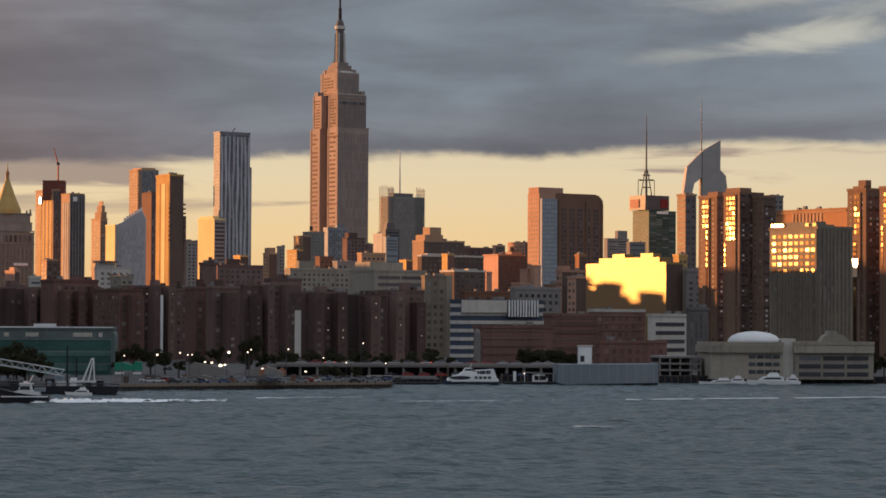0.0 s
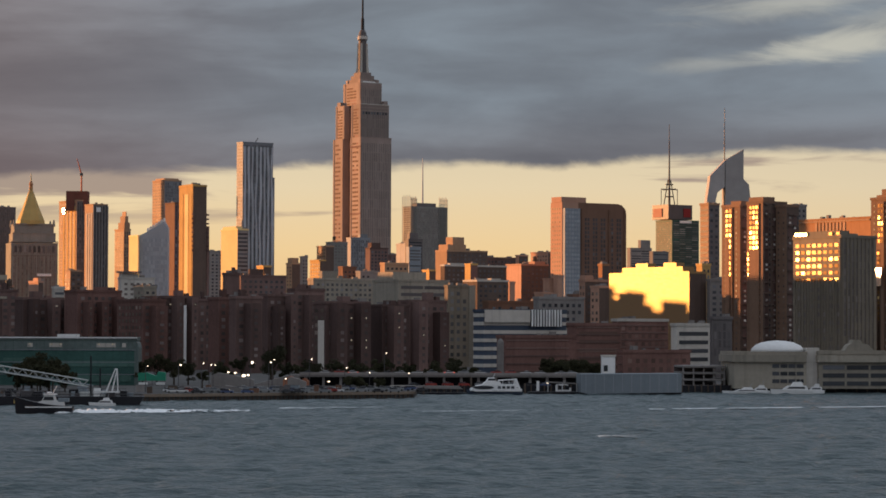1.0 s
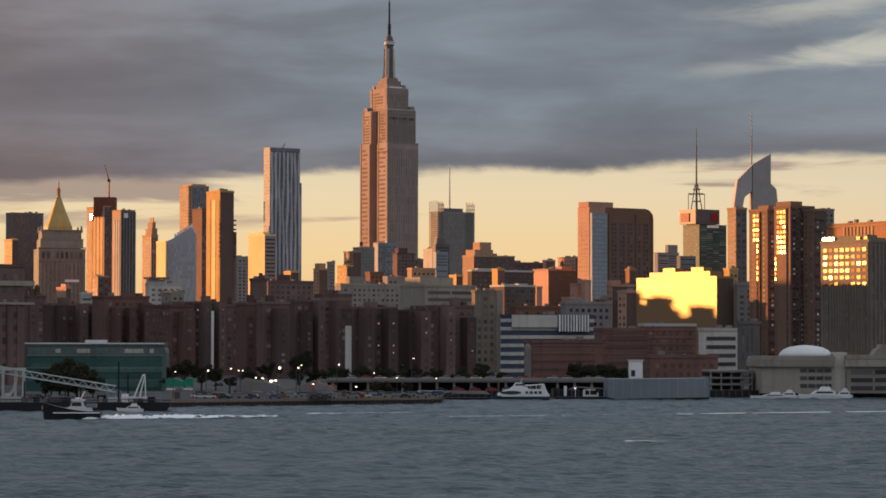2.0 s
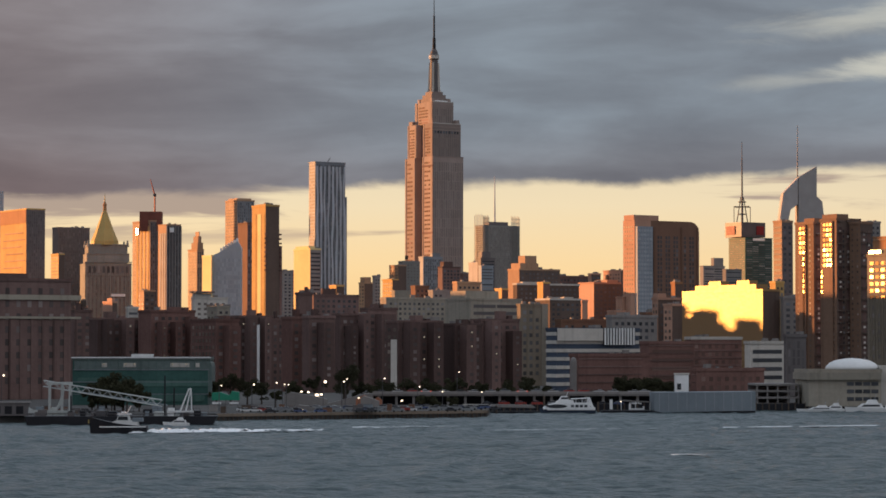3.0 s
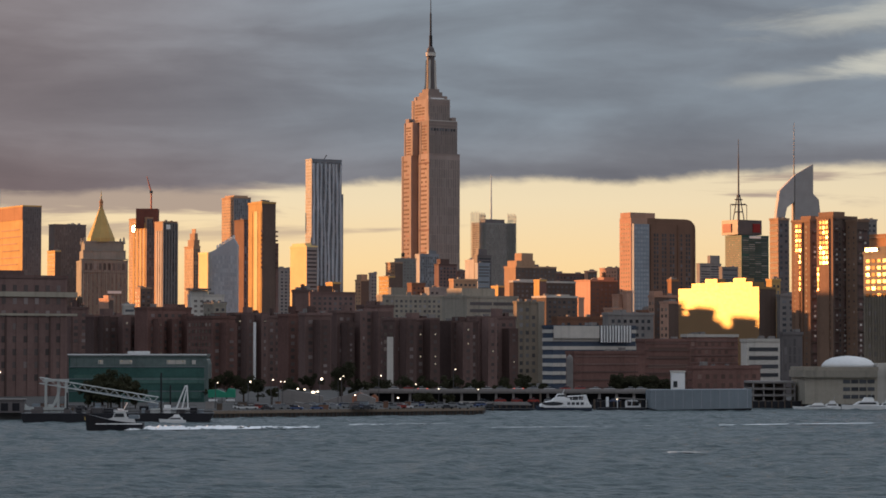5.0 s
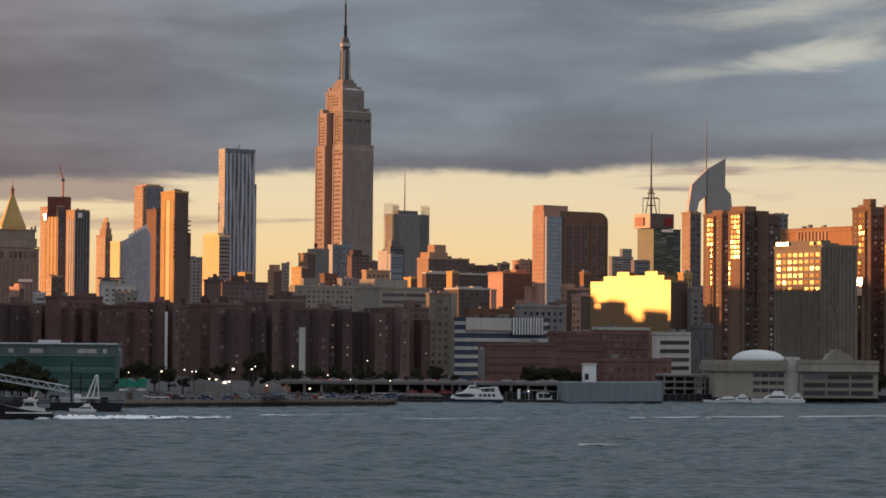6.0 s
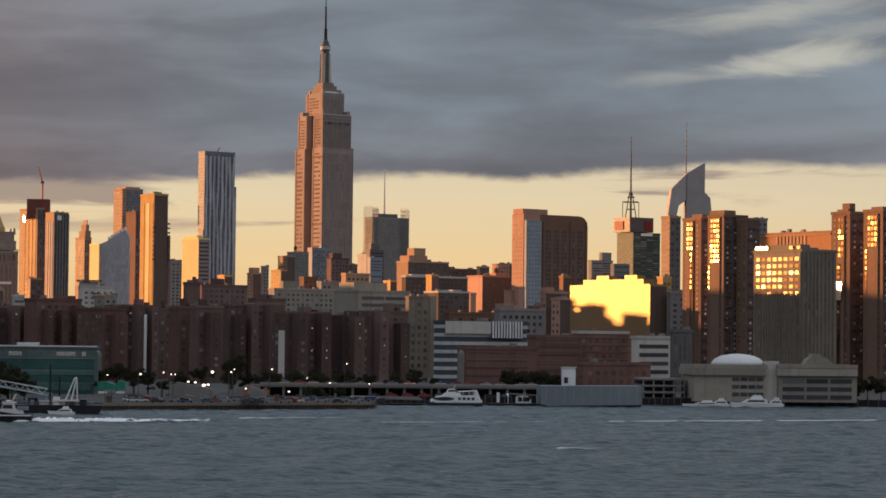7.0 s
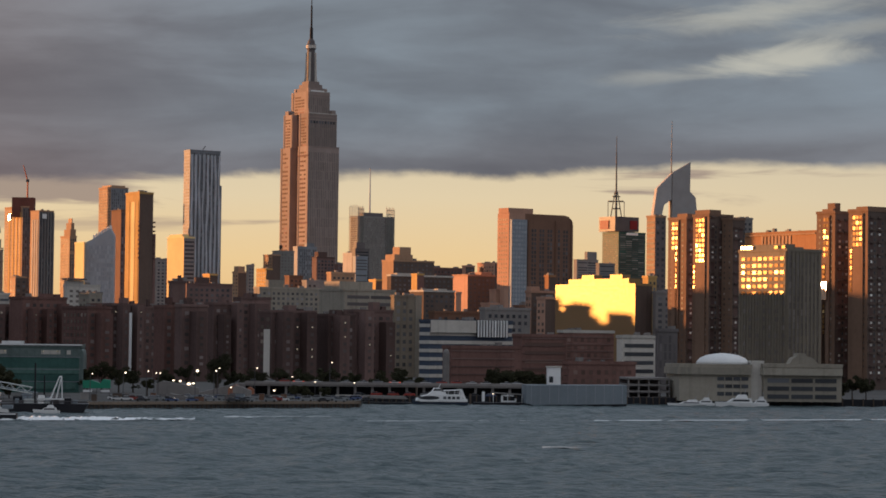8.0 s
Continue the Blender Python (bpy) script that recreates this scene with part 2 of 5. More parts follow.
def box(*args):
    bm = bmesh.new()
    add_box(bm, *args)
    return bm


def add_tube(bm, a, b, r0, r1=None, sides=8):
    """A round bar from a to b, capped."""
    a, b = Vector(a), Vector(b)
    q = (b - a).to_track_quat("Z", "Y")
    r1 = r0 if r1 is None else r1
    rings = [[bm.verts.new(p + q @ Vector((r * math.cos(i * math.tau / sides), r * math.sin(i * math.tau / sides), 0))) for i in range(sides)] for p, r in ((a, r0), (b, r1))]
    for i in range(sides):
        j = (i + 1) % sides
        bm.faces.new((rings[0][i], rings[0][j], rings[1][j], rings[1][i]))
    bm.faces.new(rings[0][::-1])
    bm.faces.new(rings[1])


def tube(*args, **kw):
    bm = bmesh.new()
    add_tube(bm, *args, **kw)
    return bm


def lathe(profile, sides=16):
    """A turned body from (radius, height) pairs."""
    bm = bmesh.new()
    rings = [[bm.verts.new((r * math.cos(i * math.tau / sides), r * math.sin(i * math.tau / sides), z)) for i in range(sides)] for r, z in profile]
    for lo, hi in zip(rings, rings[1:]):
        for i in range(sides):
            j = (i + 1) % sides
            bm.faces.new((lo[i], lo[j], hi[j], hi[i]))
    bm.faces.new(rings[0][::-1])
    bm.faces.new(rings[-1])
    return bm


def prism(points, y0, y1):
    """An outline in x and z, drawn out along y."""
    bm = bmesh.new()
    front = [bm.verts.new((x, y0, z)) for x, z in points]
    back = [bm.verts.new((x, y1, z)) for x, z in points]
    bm.faces.new(front)
    bm.faces.new(back[::-1])
    for i in range(len(points)):
        j = (i + 1) % len(points)
        bm.faces.new((front[j], front[i], back[i], back[j]))
    return bm


def part(name, bm, mat, parent=None, label="", kind=""):
    """Links a bmesh as one mesh object under a thing or a part."""
    bmesh.ops.recalc_face_normals(bm, faces=bm.faces)
    me = bpy.data.meshes.new(name)
    bm.to_mesh(me)
    bm.free()
    me.materials.append(mat)
    ob = new(name, me)
    ob.parent = parent
    return tagged(ob, label=label, kind=kind)


def thing(name, label, category, x, y, z=0.0, yaw=0.0, group=""):
    ob = new(name)
    ob.matrix_world = pose(x, y, z, 0, 0, yaw)
    return tagged(ob, label, category, group)


GROUND = 2.5


def front_panes(bm, x0, x1, z0, z1, nx, nz, y=0.0, fx=0.5, fz=0.5, skip=0.0, rng=random):
    """Window panes on a front face, slightly proud of it."""
    dx, dz = (x1 - x0) / nx, (z1 - z0) / nz
    for k in range(nz):
        for i in range(nx):
            if skip and rng.random() < skip:
                continue
            cx, cz = x0 + (i + 0.5) * dx, z0 + (k + 0.5) * dz
            a, b, c, e = cx - fx * dx / 2, cx + fx * dx / 2, cz - fz * dz / 2, cz + fz * dz / 2
            bm.faces.new([bm.verts.new(p) for p in ((a, y - 0.12, c), (b, y - 0.12, c), (b, y - 0.12, e), (a, y - 0.12, e))])


def side_panes(bm, y0, y1, z0, z1, ny, nz, x=0.0, fy=0.5, fz=0.5, skip=0.0, rng=random):
    """Window panes on a face that looks towards local -x."""
    dy, dz = (y1 - y0) / ny, (z1 - z0) / nz
    for k in range(nz):
        for i in range(ny):
            if skip and rng.random() < skip:
                continue
            cy, cz = y0 + (i + 0.5) * dy, z0 + (k + 0.5) * dz
            a, b, c, e = cy - fy * dy / 2, cy + fy * dy / 2, cz - fz * dz / 2, cz + fz * dz / 2
            bm.faces.new([bm.verts.new(p) for p in ((x - 0.12, b, c), (x - 0.12, a, c), (x - 0.12, a, e), (x - 0.12, b, e))])


def roof_tank(parent, x, y, z, size=1.0):
    """A timber water tank on legs."""
    bm = lathe([(1.9 * size, 3.0 * size), (1.9 * size, 6.6 * size), (2.0 * size, 6.7 * size), (0.1, 8.2 * size)], 12)
    for sx in (-1, 1):
        for sy in (-1, 1):
            add_box(bm, sx * 1.2 * size - 0.15, sx * 1.2 * size + 0.15, sy * 1.2 * size - 0.15, sy * 1.2 * size + 0.15, 0, 3.0 * size)
    bmesh.ops.translate(bm, verts=bm.verts, vec=(x, y, z))
    return part("water_tank", bm, bulkhead, parent, "weathered timber roof tank on legs")


def single_panes(ob, face_of, size, z0, z1, nx, nz, sx, sz, glass, lit, rng):
    """Windows large enough to pick apart: a pane each, on one shared mesh."""
    dx, dz = size * 0.92 / nx, (z1 - z0) / nz
    a, b = dx * sx / 2, dz * sz / 2
    first = glow = None
    for k in range(nz):
        for i in range(nx):
            c, zz = size * 0.04 + (i + 0.5) * dx, z0 + (k + 0.5) * dz
            if first is None:
                shape = box(-a, a, -0.15, -0.02, -b, b) if face_of == "front" else box(-0.15, -0.02, -a, a, -b, b)
                first = part("window", shape, glass, ob)
                o = first
            elif rng.random() < lit:
                if glow is None:
                    glow = first.data.copy()
                    glow.materials[0] = warm_light
                o = new("window", glow)
                o.parent = ob
            else:
                o = new("window", first.data)
                o.parent = ob
            o.location = (c, 0, zz) if face_of == "front" else (0, c, zz)


def building(name, label, x, y, w, dep, top, mat, front="", side="", glass=None, pent=(), tank=0, yaw=GRID, lit=0.0, bands=None, piers=None, group="", roof=None, storey=3.4, bay=4.2, depth=None, fx=0.5, fz=0.5, low=None, kit=1, flank=None, face=None, wings=0, single="", side_low=None):
    """A city building whose near upright edge stands at x, y: front w metres wide, side dep metres deep.
    front, side: "windows", "ribbons", "slots" or "". pent: (x0, x1, y0, y1, height) shares of the roof and metres."""
    dep = depth or dep or max(14.0, w * 0.7)
    rng = random.Random(int(abs(x * 7 + y * 3 + top)))
    z0 = GROUND - 0.6
    ob = thing(name, label, "building", x, y, z0, yaw, group)
    h = top - z0
    part("wall", box(0, w, 0, dep, 0, h), mat, ob)
    # a dark face puts the front's shade into the colour of a thin sheet
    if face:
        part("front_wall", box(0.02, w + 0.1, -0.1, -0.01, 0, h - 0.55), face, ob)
    # raised rim round the roof
    rim = bmesh.new()
    e = 0.35
    for a in ((-e, w + e, -e, 0.25), (-e, w + e, dep - 0.25, dep + e), (-e, 0.25, 0.25, dep - 0.25), (w - 0.25, w + e, 0.25, dep - 0.25)):
        add_box(rim, *a, h - 0.5, h + 0.9)
    part("parapet", rim, roof or mat, ob)
    glass = glass or (estate_panes if group == "brick estate" else panes)
    start = low if low is not None else max(4.0, h * 0.12)
    nz = max(2, int((h - start - 2) / storey))
    for style, face_of in ((front, "front"), (side, "side")):
        if not style:
            continue
        size = w if face_of == "front" else dep
        start = low if low is not None else max(4.0, h * 0.12)
        if face_of == "side" and side_low is not None:
            start = side_low
        nz = max(2, int((h - start - 2) / storey))
        nx = max(2, int(size / bay))
        bm = bmesh.new()
        sx, sz = fx, fz
        if style == "ribbons":
            nx, sx, sz = max(1, int(size / 14)), 0.94, 0.45
        if style == "slots":
            nx, sx, sz = max(3, int(size / 2.6)), 0.5, 0.86
        f = front_panes if face_of == "front" else side_panes
        if style == single:
            single_panes(ob, face_of, size, start, h - 2.0, nx, nz, sx, sz, glass if face_of == "front" else flank or flank_panes, lit, rng)
            continue
        f(bm, size * 0.04, size * 0.96, start, h - 2.0, nx, nz, 0.0, sx, sz, 0.04, rng)
        part("glazing", bm, glass if face_of == "front" else flank or flank_panes, ob, "rows of glass panes", "stuff")
        if lit and face_of == "front":
            bm = bmesh.new()
            f(bm, size * 0.04, size * 0.96, start, h - 2.0, nx, nz, -0.1, sx * 0.38, sz * 0.42, 1 - lit, rng)
            if len(bm.faces):
                part("lit_glazing", bm, warm_light, ob, "a few windows lit from inside", "stuff")
            else:
                bm.free()
    for k in range(wings):
        # projecting bays of the brick blocks
        a = w * (k + 0.15 + rng.uniform(0, 0.2)) / wings
        b = a + w / wings * rng.uniform(0.35, 0.55)
        top_k = h - rng.choice((0.0, 2.8, 5.6))
        bay_wall = part("projecting_bay", box(a, b, -7.0, -0.14, 0, top_k), mat, ob)
        bm = bmesh.new()
        front_panes(bm, a + 0.6, b - 0.6, start, top_k - 2, max(1, int((b - a) / 4.5)), nz, -7.0, 0.42, 0.45, 0.1, rng)
        part("glazing", bm, glass, bay_wall, "rows of glass panes", "stuff")
        if lit:
            bm = bmesh.new()
            front_panes(bm, a + 0.6, b - 0.6, start, top_k - 2, max(1, int((b - a) / 4.5)), nz, -7.1, 0.15, 0.2, 1 - lit * 1.6, rng)
            if len(bm.faces):
                part("lit_glazing", bm, warm_light, bay_wall, "a few windows lit from inside", "stuff")
            else:
                bm.free()
    if piers:
        n, deep, pmat = piers
        for i in range(n + 1):
            cx = w * i / n
            part("pier", box(cx - w / n * 0.16, cx + w / n * 0.16, -deep, -0.13, 0, h - 1), pmat, ob)
    if bands:
        n, deep, bmat, share = bands
        for i in range(n):
            cz = start + (h - start) * (i + 0.5) / n
            t = (h - start) / n * share / 2
            bm = box(-deep, w + deep, -deep, -0.02, cz - t, cz + t)
            add_box(bm, -deep, -0.02, -0.02, dep, cz - t, cz + t)
            part("band", bm, bmat, ob)
    if group == "brick estate" and not pent:
        a = rng.uniform(0.15, 0.55)
        pent = ((a, a + 0.18, 0.05, 0.5, rng.uniform(2.5, 5.0)), (a + 0.25, a + 0.35, 0.05, 0.3, rng.uniform(1.5, 3.0)))
    for px0, px1, py0, py1, ph in pent:
        part("roof_house", box(w * px0, w * px1, dep * py0, dep * py1, h, h + ph), roof or mat, ob)
    for i in range(tank):
        roof_tank(ob, w * rng.uniform(0.2, 0.8), dep * rng.uniform(0.2, 0.5), h, rng.uniform(0.8, 1.1))
    if kit:
        # plant and ducts on the roof
        bm = bmesh.new()
        for i in range(rng.randint(3, 6)):
            cx, cy, s = w * rng.uniform(0.08, 0.85), dep * rng.uniform(0.1, 0.7), rng.uniform(0.8, 2.2)
            add_box(bm, cx, cx + s * rng.uniform(1, 2), cy, cy + s, h, h + s * rng.uniform(0.7, 1.5))
        part("roof_plant", bm, grey_stone, ob, "grey roof plant boxes", "stuff")
    return ob


# ---- ground and river ----


def make_water():
    """One sheet, finely waved where the camera sees it close, reaching the horizon."""
    rng = np.random.RandomState(4)
    xs = np.concatenate([np.linspace(-4500, -260, 20), np.arange(-250, 330, 1.6), np.linspace(340, 4500, 20)])
    ys = np.concatenate([np.linspace(-3000, 340, 15), 350 * (1050 / 350) ** np.linspace(0, 1, 460), np.linspace(1080, 4900, 10)])
    X, Y = np.meshgrid(xs, ys)
    Z = np.zeros_like(X)
    for k in range(26):
        length = rng.uniform(2.6, 8.5)
        way = rng.normal(math.pi / 2 + 0.08, 0.34)
        q = math.tau / length
        warp = 1.5 * np.sin(X * 0.021 + k) + 1.5 * np.sin(Y * 0.017 + 2 * k)
        Z += 0.019 * length ** 0.75 * np.sin(q * (X * math.cos(way) + Y * math.sin(way)) + warp + rng.uniform(0, 6))
    calm = (np.clip((X + 250) / 40, 0, 1) * np.clip((320 - X) / 40, 0, 1) * np.clip((Y - 345) / 20, 0, 1) * np.clip((1040 - Y) / 30, 0, 1))
    Z *= calm
    ny, nx = X.shape
    co = np.stack([X, Y, Z], -1).reshape(-1, 3)
    i = np.arange(ny * nx).reshape(ny, nx)
    quads = np.stack([i[:-1, :-1], i[:-1, 1:], i[1:, 1:], i[1:, :-1]], -1).reshape(-1, 4)
    me = bpy.data.meshes.new("water")
    me.from_pydata(co.tolist(), [], quads.tolist())
    me.polygons.foreach_set("use_smooth", [True] * len(me.polygons))
    me.materials.append(river)
    tagged(new("water", me), "dark grey-blue river water with short wind waves", "water", kind="structure")


make_water()
shore = [(-4500, 838), (-165.4, 838), (-74.1, 864), (19.5, 912), (22.4, 985), (145.4, 1008), (4500, 1012), (4500, 5000), (-4500, 5000)]
bm = bmesh.new()
lo = [bm.verts.new((x, y, -3)) for x, y in shore]
hi = [bm.verts.new((x, y, GROUND)) for x, y in shore]
bm.faces.new(hi)
for i in range(len(shore)):
    j = (i + 1) % len(shore)
    bm.faces.new((lo[i], lo[j], hi[j], hi[i]))
tagged(part("ground", bm, asphalt), "dark paved city ground behind a bulkhead", "ground", kind="structure")

# ---- towers far off ----
building("glass_tower", "pale blue glass tower slab at the edge of the skyline", -554.0, 3000.0, 45.9, 36.4, 211.7, sky_glass, front="ribbons", glass=slab_panes, kit=0)
# dark_cladding faces on the sunlit towers below carry front shade in their colour
edge_tower = building("office_tower", "tower with sunlit orange flank and front coloured dark for shade", -435.5, 2700.0, 21.5, 72.4, 173.7, orange_brick, front="slots", glass=dark_glass, face=dark_cladding, kit=0)
part("top_band", box(-0.5, -0.03, 0, 72.4, 157, 171), rust_brick, edge_tower, "darker band under the roof")
for k in range(11):
    part("ledge", box(-0.6, -0.04, 4 + (k % 3) * 5, 66 - (k % 4) * 4, 72 + k * 7.4, 73.2 + k * 7.4), tan_brick, edge_tower)
building("office_tower", "dark grey office tower with faceted top", -438.7, 2950.0, 40.2, 16.4, 165.6, dark_cladding, front="slots", glass=dark_glass)
building("apartment_block", "sunlit tan block among towers", -393.3, 2650.0, 6.4, 37.1, 123.4, orange_brick, side="windows", depth=20, face=shade_brick)
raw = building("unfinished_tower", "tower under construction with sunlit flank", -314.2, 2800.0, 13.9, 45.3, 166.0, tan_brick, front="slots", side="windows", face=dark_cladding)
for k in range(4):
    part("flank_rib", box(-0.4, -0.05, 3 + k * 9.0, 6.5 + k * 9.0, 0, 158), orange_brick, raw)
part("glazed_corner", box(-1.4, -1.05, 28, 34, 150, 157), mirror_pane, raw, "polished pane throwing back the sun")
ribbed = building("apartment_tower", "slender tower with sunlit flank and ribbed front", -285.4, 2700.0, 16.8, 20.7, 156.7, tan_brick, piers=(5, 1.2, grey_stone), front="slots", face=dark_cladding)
for k in range(3):
    part("flank_rib", box(-0.5, -0.05, 2.5 + k * 5.4, 5.0 + k * 5.4, 0, 146), pale_concrete, ribbed)
part("roof_sign", box(3, 8, -1.6, -1.3, 147, 152), white_paint, ribbed, "plain white rooftop panel")
building("stepped_tower", "old masonry tower with stepped sunlit crown", -257.4, 2750.0, 8.2, 22.0, 132.0, tan_brick, side="slots", front="slots")
building("apartment_tower", "grey tower with sunlit windowed flank", -225.5, 2900.0, 22.0, 29.7, 194.5, tan_brick, front="slots", side="windows", glass=soft_panes, face=grey_glass, pent=((0.1, 0.9, 0.1, 0.9, 3),))
building("apartment_tower", "narrow tower with shaded flank", -184.2, 2500.0, 9.5, 20.5, 148.6, brown_brick, front="slots", face=dark_brick)
# shade_brick front: shade is in the colour, the flank takes real sun
slim = building("slim_tower", "slim tower with glowing orange flank and front coloured dark for shade", -126.4, 1900.0, 11.6, 21.8, 132.2, orange_brick, pent=((0.1, 0.5, 0.1, 0.9, 1.5),), face=shade_brick)
z = 132.2 - 2
dep = 10.2 / math.sin(radians(GRID))
for a, b in ((0.06, 0.22), (0.36, 0.64), (0.78, 0.94)):
    part("flank_rib", box(-0.25, -0.05, dep * a, dep * b, 0, z - 6), cream_brick if 0.3 < a < 0.5 else orange_brick, slim)
for i in range(9):
    part("balcony", box(11.8, 13.4, -0.9, 1.5, z - 22 - i * 3.4, z - 20.8 - i * 3.4), dark_brick, slim)
    part("balcony", box(-0.9, 0.6, -0.9, -0.12, z - 22 - i * 3.4, z - 20.4 - i * 3.4), dark_brick, slim)
part("lower_block", box(12.1, 14.2, 0, 10, 0, z - 30), dark_brick, slim)
building("apartment_block", "small grey block between towers", -154.8, 2600.0, 15.3, 7.3, 104.1, grey_stone, front="windows")
building("apartment_tower", "pale tower with brilliant sunlit flank and balcony front", -107.4, 2200.0, 10.7, 29.6, 111.1, cream_brick, face=grey_stone, front="ribbons", pent=((0.0, 0.6, 0.1, 0.9, 3),))
# shade_brick fronts darken the unlit sides of these blocks by colour
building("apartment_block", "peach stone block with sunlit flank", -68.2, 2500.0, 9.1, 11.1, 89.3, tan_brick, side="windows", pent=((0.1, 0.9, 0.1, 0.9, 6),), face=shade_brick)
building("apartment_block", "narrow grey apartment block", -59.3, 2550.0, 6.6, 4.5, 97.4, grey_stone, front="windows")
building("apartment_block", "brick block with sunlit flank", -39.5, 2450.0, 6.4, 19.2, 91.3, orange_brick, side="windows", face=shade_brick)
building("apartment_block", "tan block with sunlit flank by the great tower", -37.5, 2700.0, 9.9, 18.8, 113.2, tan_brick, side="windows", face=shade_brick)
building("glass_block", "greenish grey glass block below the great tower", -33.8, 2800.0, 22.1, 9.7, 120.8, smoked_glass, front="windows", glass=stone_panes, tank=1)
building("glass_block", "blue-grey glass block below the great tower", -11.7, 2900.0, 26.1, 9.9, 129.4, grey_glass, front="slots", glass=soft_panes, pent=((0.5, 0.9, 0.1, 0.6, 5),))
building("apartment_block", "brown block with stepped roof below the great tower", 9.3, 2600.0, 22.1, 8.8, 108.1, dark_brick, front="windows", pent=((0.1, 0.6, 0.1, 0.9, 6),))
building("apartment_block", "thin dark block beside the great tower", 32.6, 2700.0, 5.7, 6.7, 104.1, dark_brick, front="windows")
building("apartment_block", "thin block with flank in paler stone standing in for sunlight", 54.1, 3100.0, 5.0, 12.8, 129.7, pale_concrete, depth=20)
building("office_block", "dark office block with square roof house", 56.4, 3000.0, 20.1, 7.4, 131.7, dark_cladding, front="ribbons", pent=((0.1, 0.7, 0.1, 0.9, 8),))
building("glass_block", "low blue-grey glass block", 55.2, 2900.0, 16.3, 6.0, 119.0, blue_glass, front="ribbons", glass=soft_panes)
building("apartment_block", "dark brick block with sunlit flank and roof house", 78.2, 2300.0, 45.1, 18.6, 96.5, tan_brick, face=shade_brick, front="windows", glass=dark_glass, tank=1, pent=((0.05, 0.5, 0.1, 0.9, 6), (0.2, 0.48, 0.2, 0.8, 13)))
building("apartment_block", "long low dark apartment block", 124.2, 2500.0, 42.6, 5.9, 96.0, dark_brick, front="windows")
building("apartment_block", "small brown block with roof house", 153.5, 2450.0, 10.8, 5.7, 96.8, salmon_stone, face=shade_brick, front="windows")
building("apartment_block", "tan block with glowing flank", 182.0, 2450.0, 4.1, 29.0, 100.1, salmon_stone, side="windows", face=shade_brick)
building("apartment_block", "block with orange sunlit flank and front coloured dark for shade", 130.3, 2050.0, 27.2, 21.4, 77.7, salmon_stone, front="windows", glass=dark_glass, tank=1, face=shade_brick, pent=((0.55, 0.95, 0.1, 0.8, 3),))
building("office_block", "pale grey stepped office block far off", 374.5, 3500.0, 37.8, 7.6, 138.5, grey_stone, front="ribbons", pent=((0.5, 0.95, 0.1, 0.9, 12),))
building("office_block", "pale grey block far off", 400.0, 3450.0, 27.6, 7.4, 132.2, grey_stone, front="ribbons")
# dark_cladding front: shade of the unlit side put into the colour
building("apartment_tower", "narrow tower with sunlit flank and front coloured dark for shade", 228.0, 1650.0, 9.1, 8.6, 107.7, tan_brick, front="windows", side="ribbons", face=dark_cladding)
building("apartment_block", "low block with sunlit flank", 211.5, 1560.0, 6.8, 5.4, 65.5, orange_brick, front="windows")
building("apartment_block", "grey block between taller towers", 208.1, 1500.0, 12.2, 3.1, 54.8, grey_stone, front="windows")

# dark front colours stand in for shade beside sunlit flanks again
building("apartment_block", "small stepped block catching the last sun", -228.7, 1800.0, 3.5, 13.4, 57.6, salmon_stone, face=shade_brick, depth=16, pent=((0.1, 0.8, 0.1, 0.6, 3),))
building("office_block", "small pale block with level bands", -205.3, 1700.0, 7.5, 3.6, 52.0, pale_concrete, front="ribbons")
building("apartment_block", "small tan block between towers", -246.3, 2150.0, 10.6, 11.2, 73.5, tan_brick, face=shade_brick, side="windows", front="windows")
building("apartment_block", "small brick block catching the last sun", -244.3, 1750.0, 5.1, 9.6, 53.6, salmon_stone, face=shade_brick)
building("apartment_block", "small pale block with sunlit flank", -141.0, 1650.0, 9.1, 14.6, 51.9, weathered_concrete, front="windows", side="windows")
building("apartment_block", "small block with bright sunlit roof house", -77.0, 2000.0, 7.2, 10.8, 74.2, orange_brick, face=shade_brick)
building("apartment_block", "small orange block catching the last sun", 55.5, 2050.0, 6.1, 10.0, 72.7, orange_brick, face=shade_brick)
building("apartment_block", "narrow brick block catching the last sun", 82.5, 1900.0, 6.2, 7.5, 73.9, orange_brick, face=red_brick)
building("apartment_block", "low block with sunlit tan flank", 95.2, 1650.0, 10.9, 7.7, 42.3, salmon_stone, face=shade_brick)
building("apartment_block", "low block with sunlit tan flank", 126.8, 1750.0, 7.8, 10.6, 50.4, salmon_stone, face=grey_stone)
building("apartment_block", "low brown brick block", 134.6, 1600.0, 6.7, 6.0, 46.8, brown_brick, front="windows")
building("roof_block", "pinkish stone block behind hospital", 17.9, 1900.0, 21.3, 6.3, 74.3, tan_brick, front="windows")
building("apartment_block", "small brown brick block below the great tower", -15.0, 2100.0, 13.3, 7.2, 76.2, brown_brick, front="windows")
building("apartment_block", "small grey block below the great tower", -0.4, 2000.0, 18.6, 6.8, 70.2, grey_stone, front="windows")

for x, y, w, dep, top in ((104.0, 1905.0, 8.0, 9.0, 57.5), (112.0, 1900.0, 5.0, 6.0, 60.5), (146.0, 1955.0, 7.0, 8.0, 64.0), (152.5, 1950.0, 4.0, 6.0, 66.5)):
    building("roof_block", "small sunlit stair house among low roofs", x, y, w, dep, top, salmon_stone, kit=0)

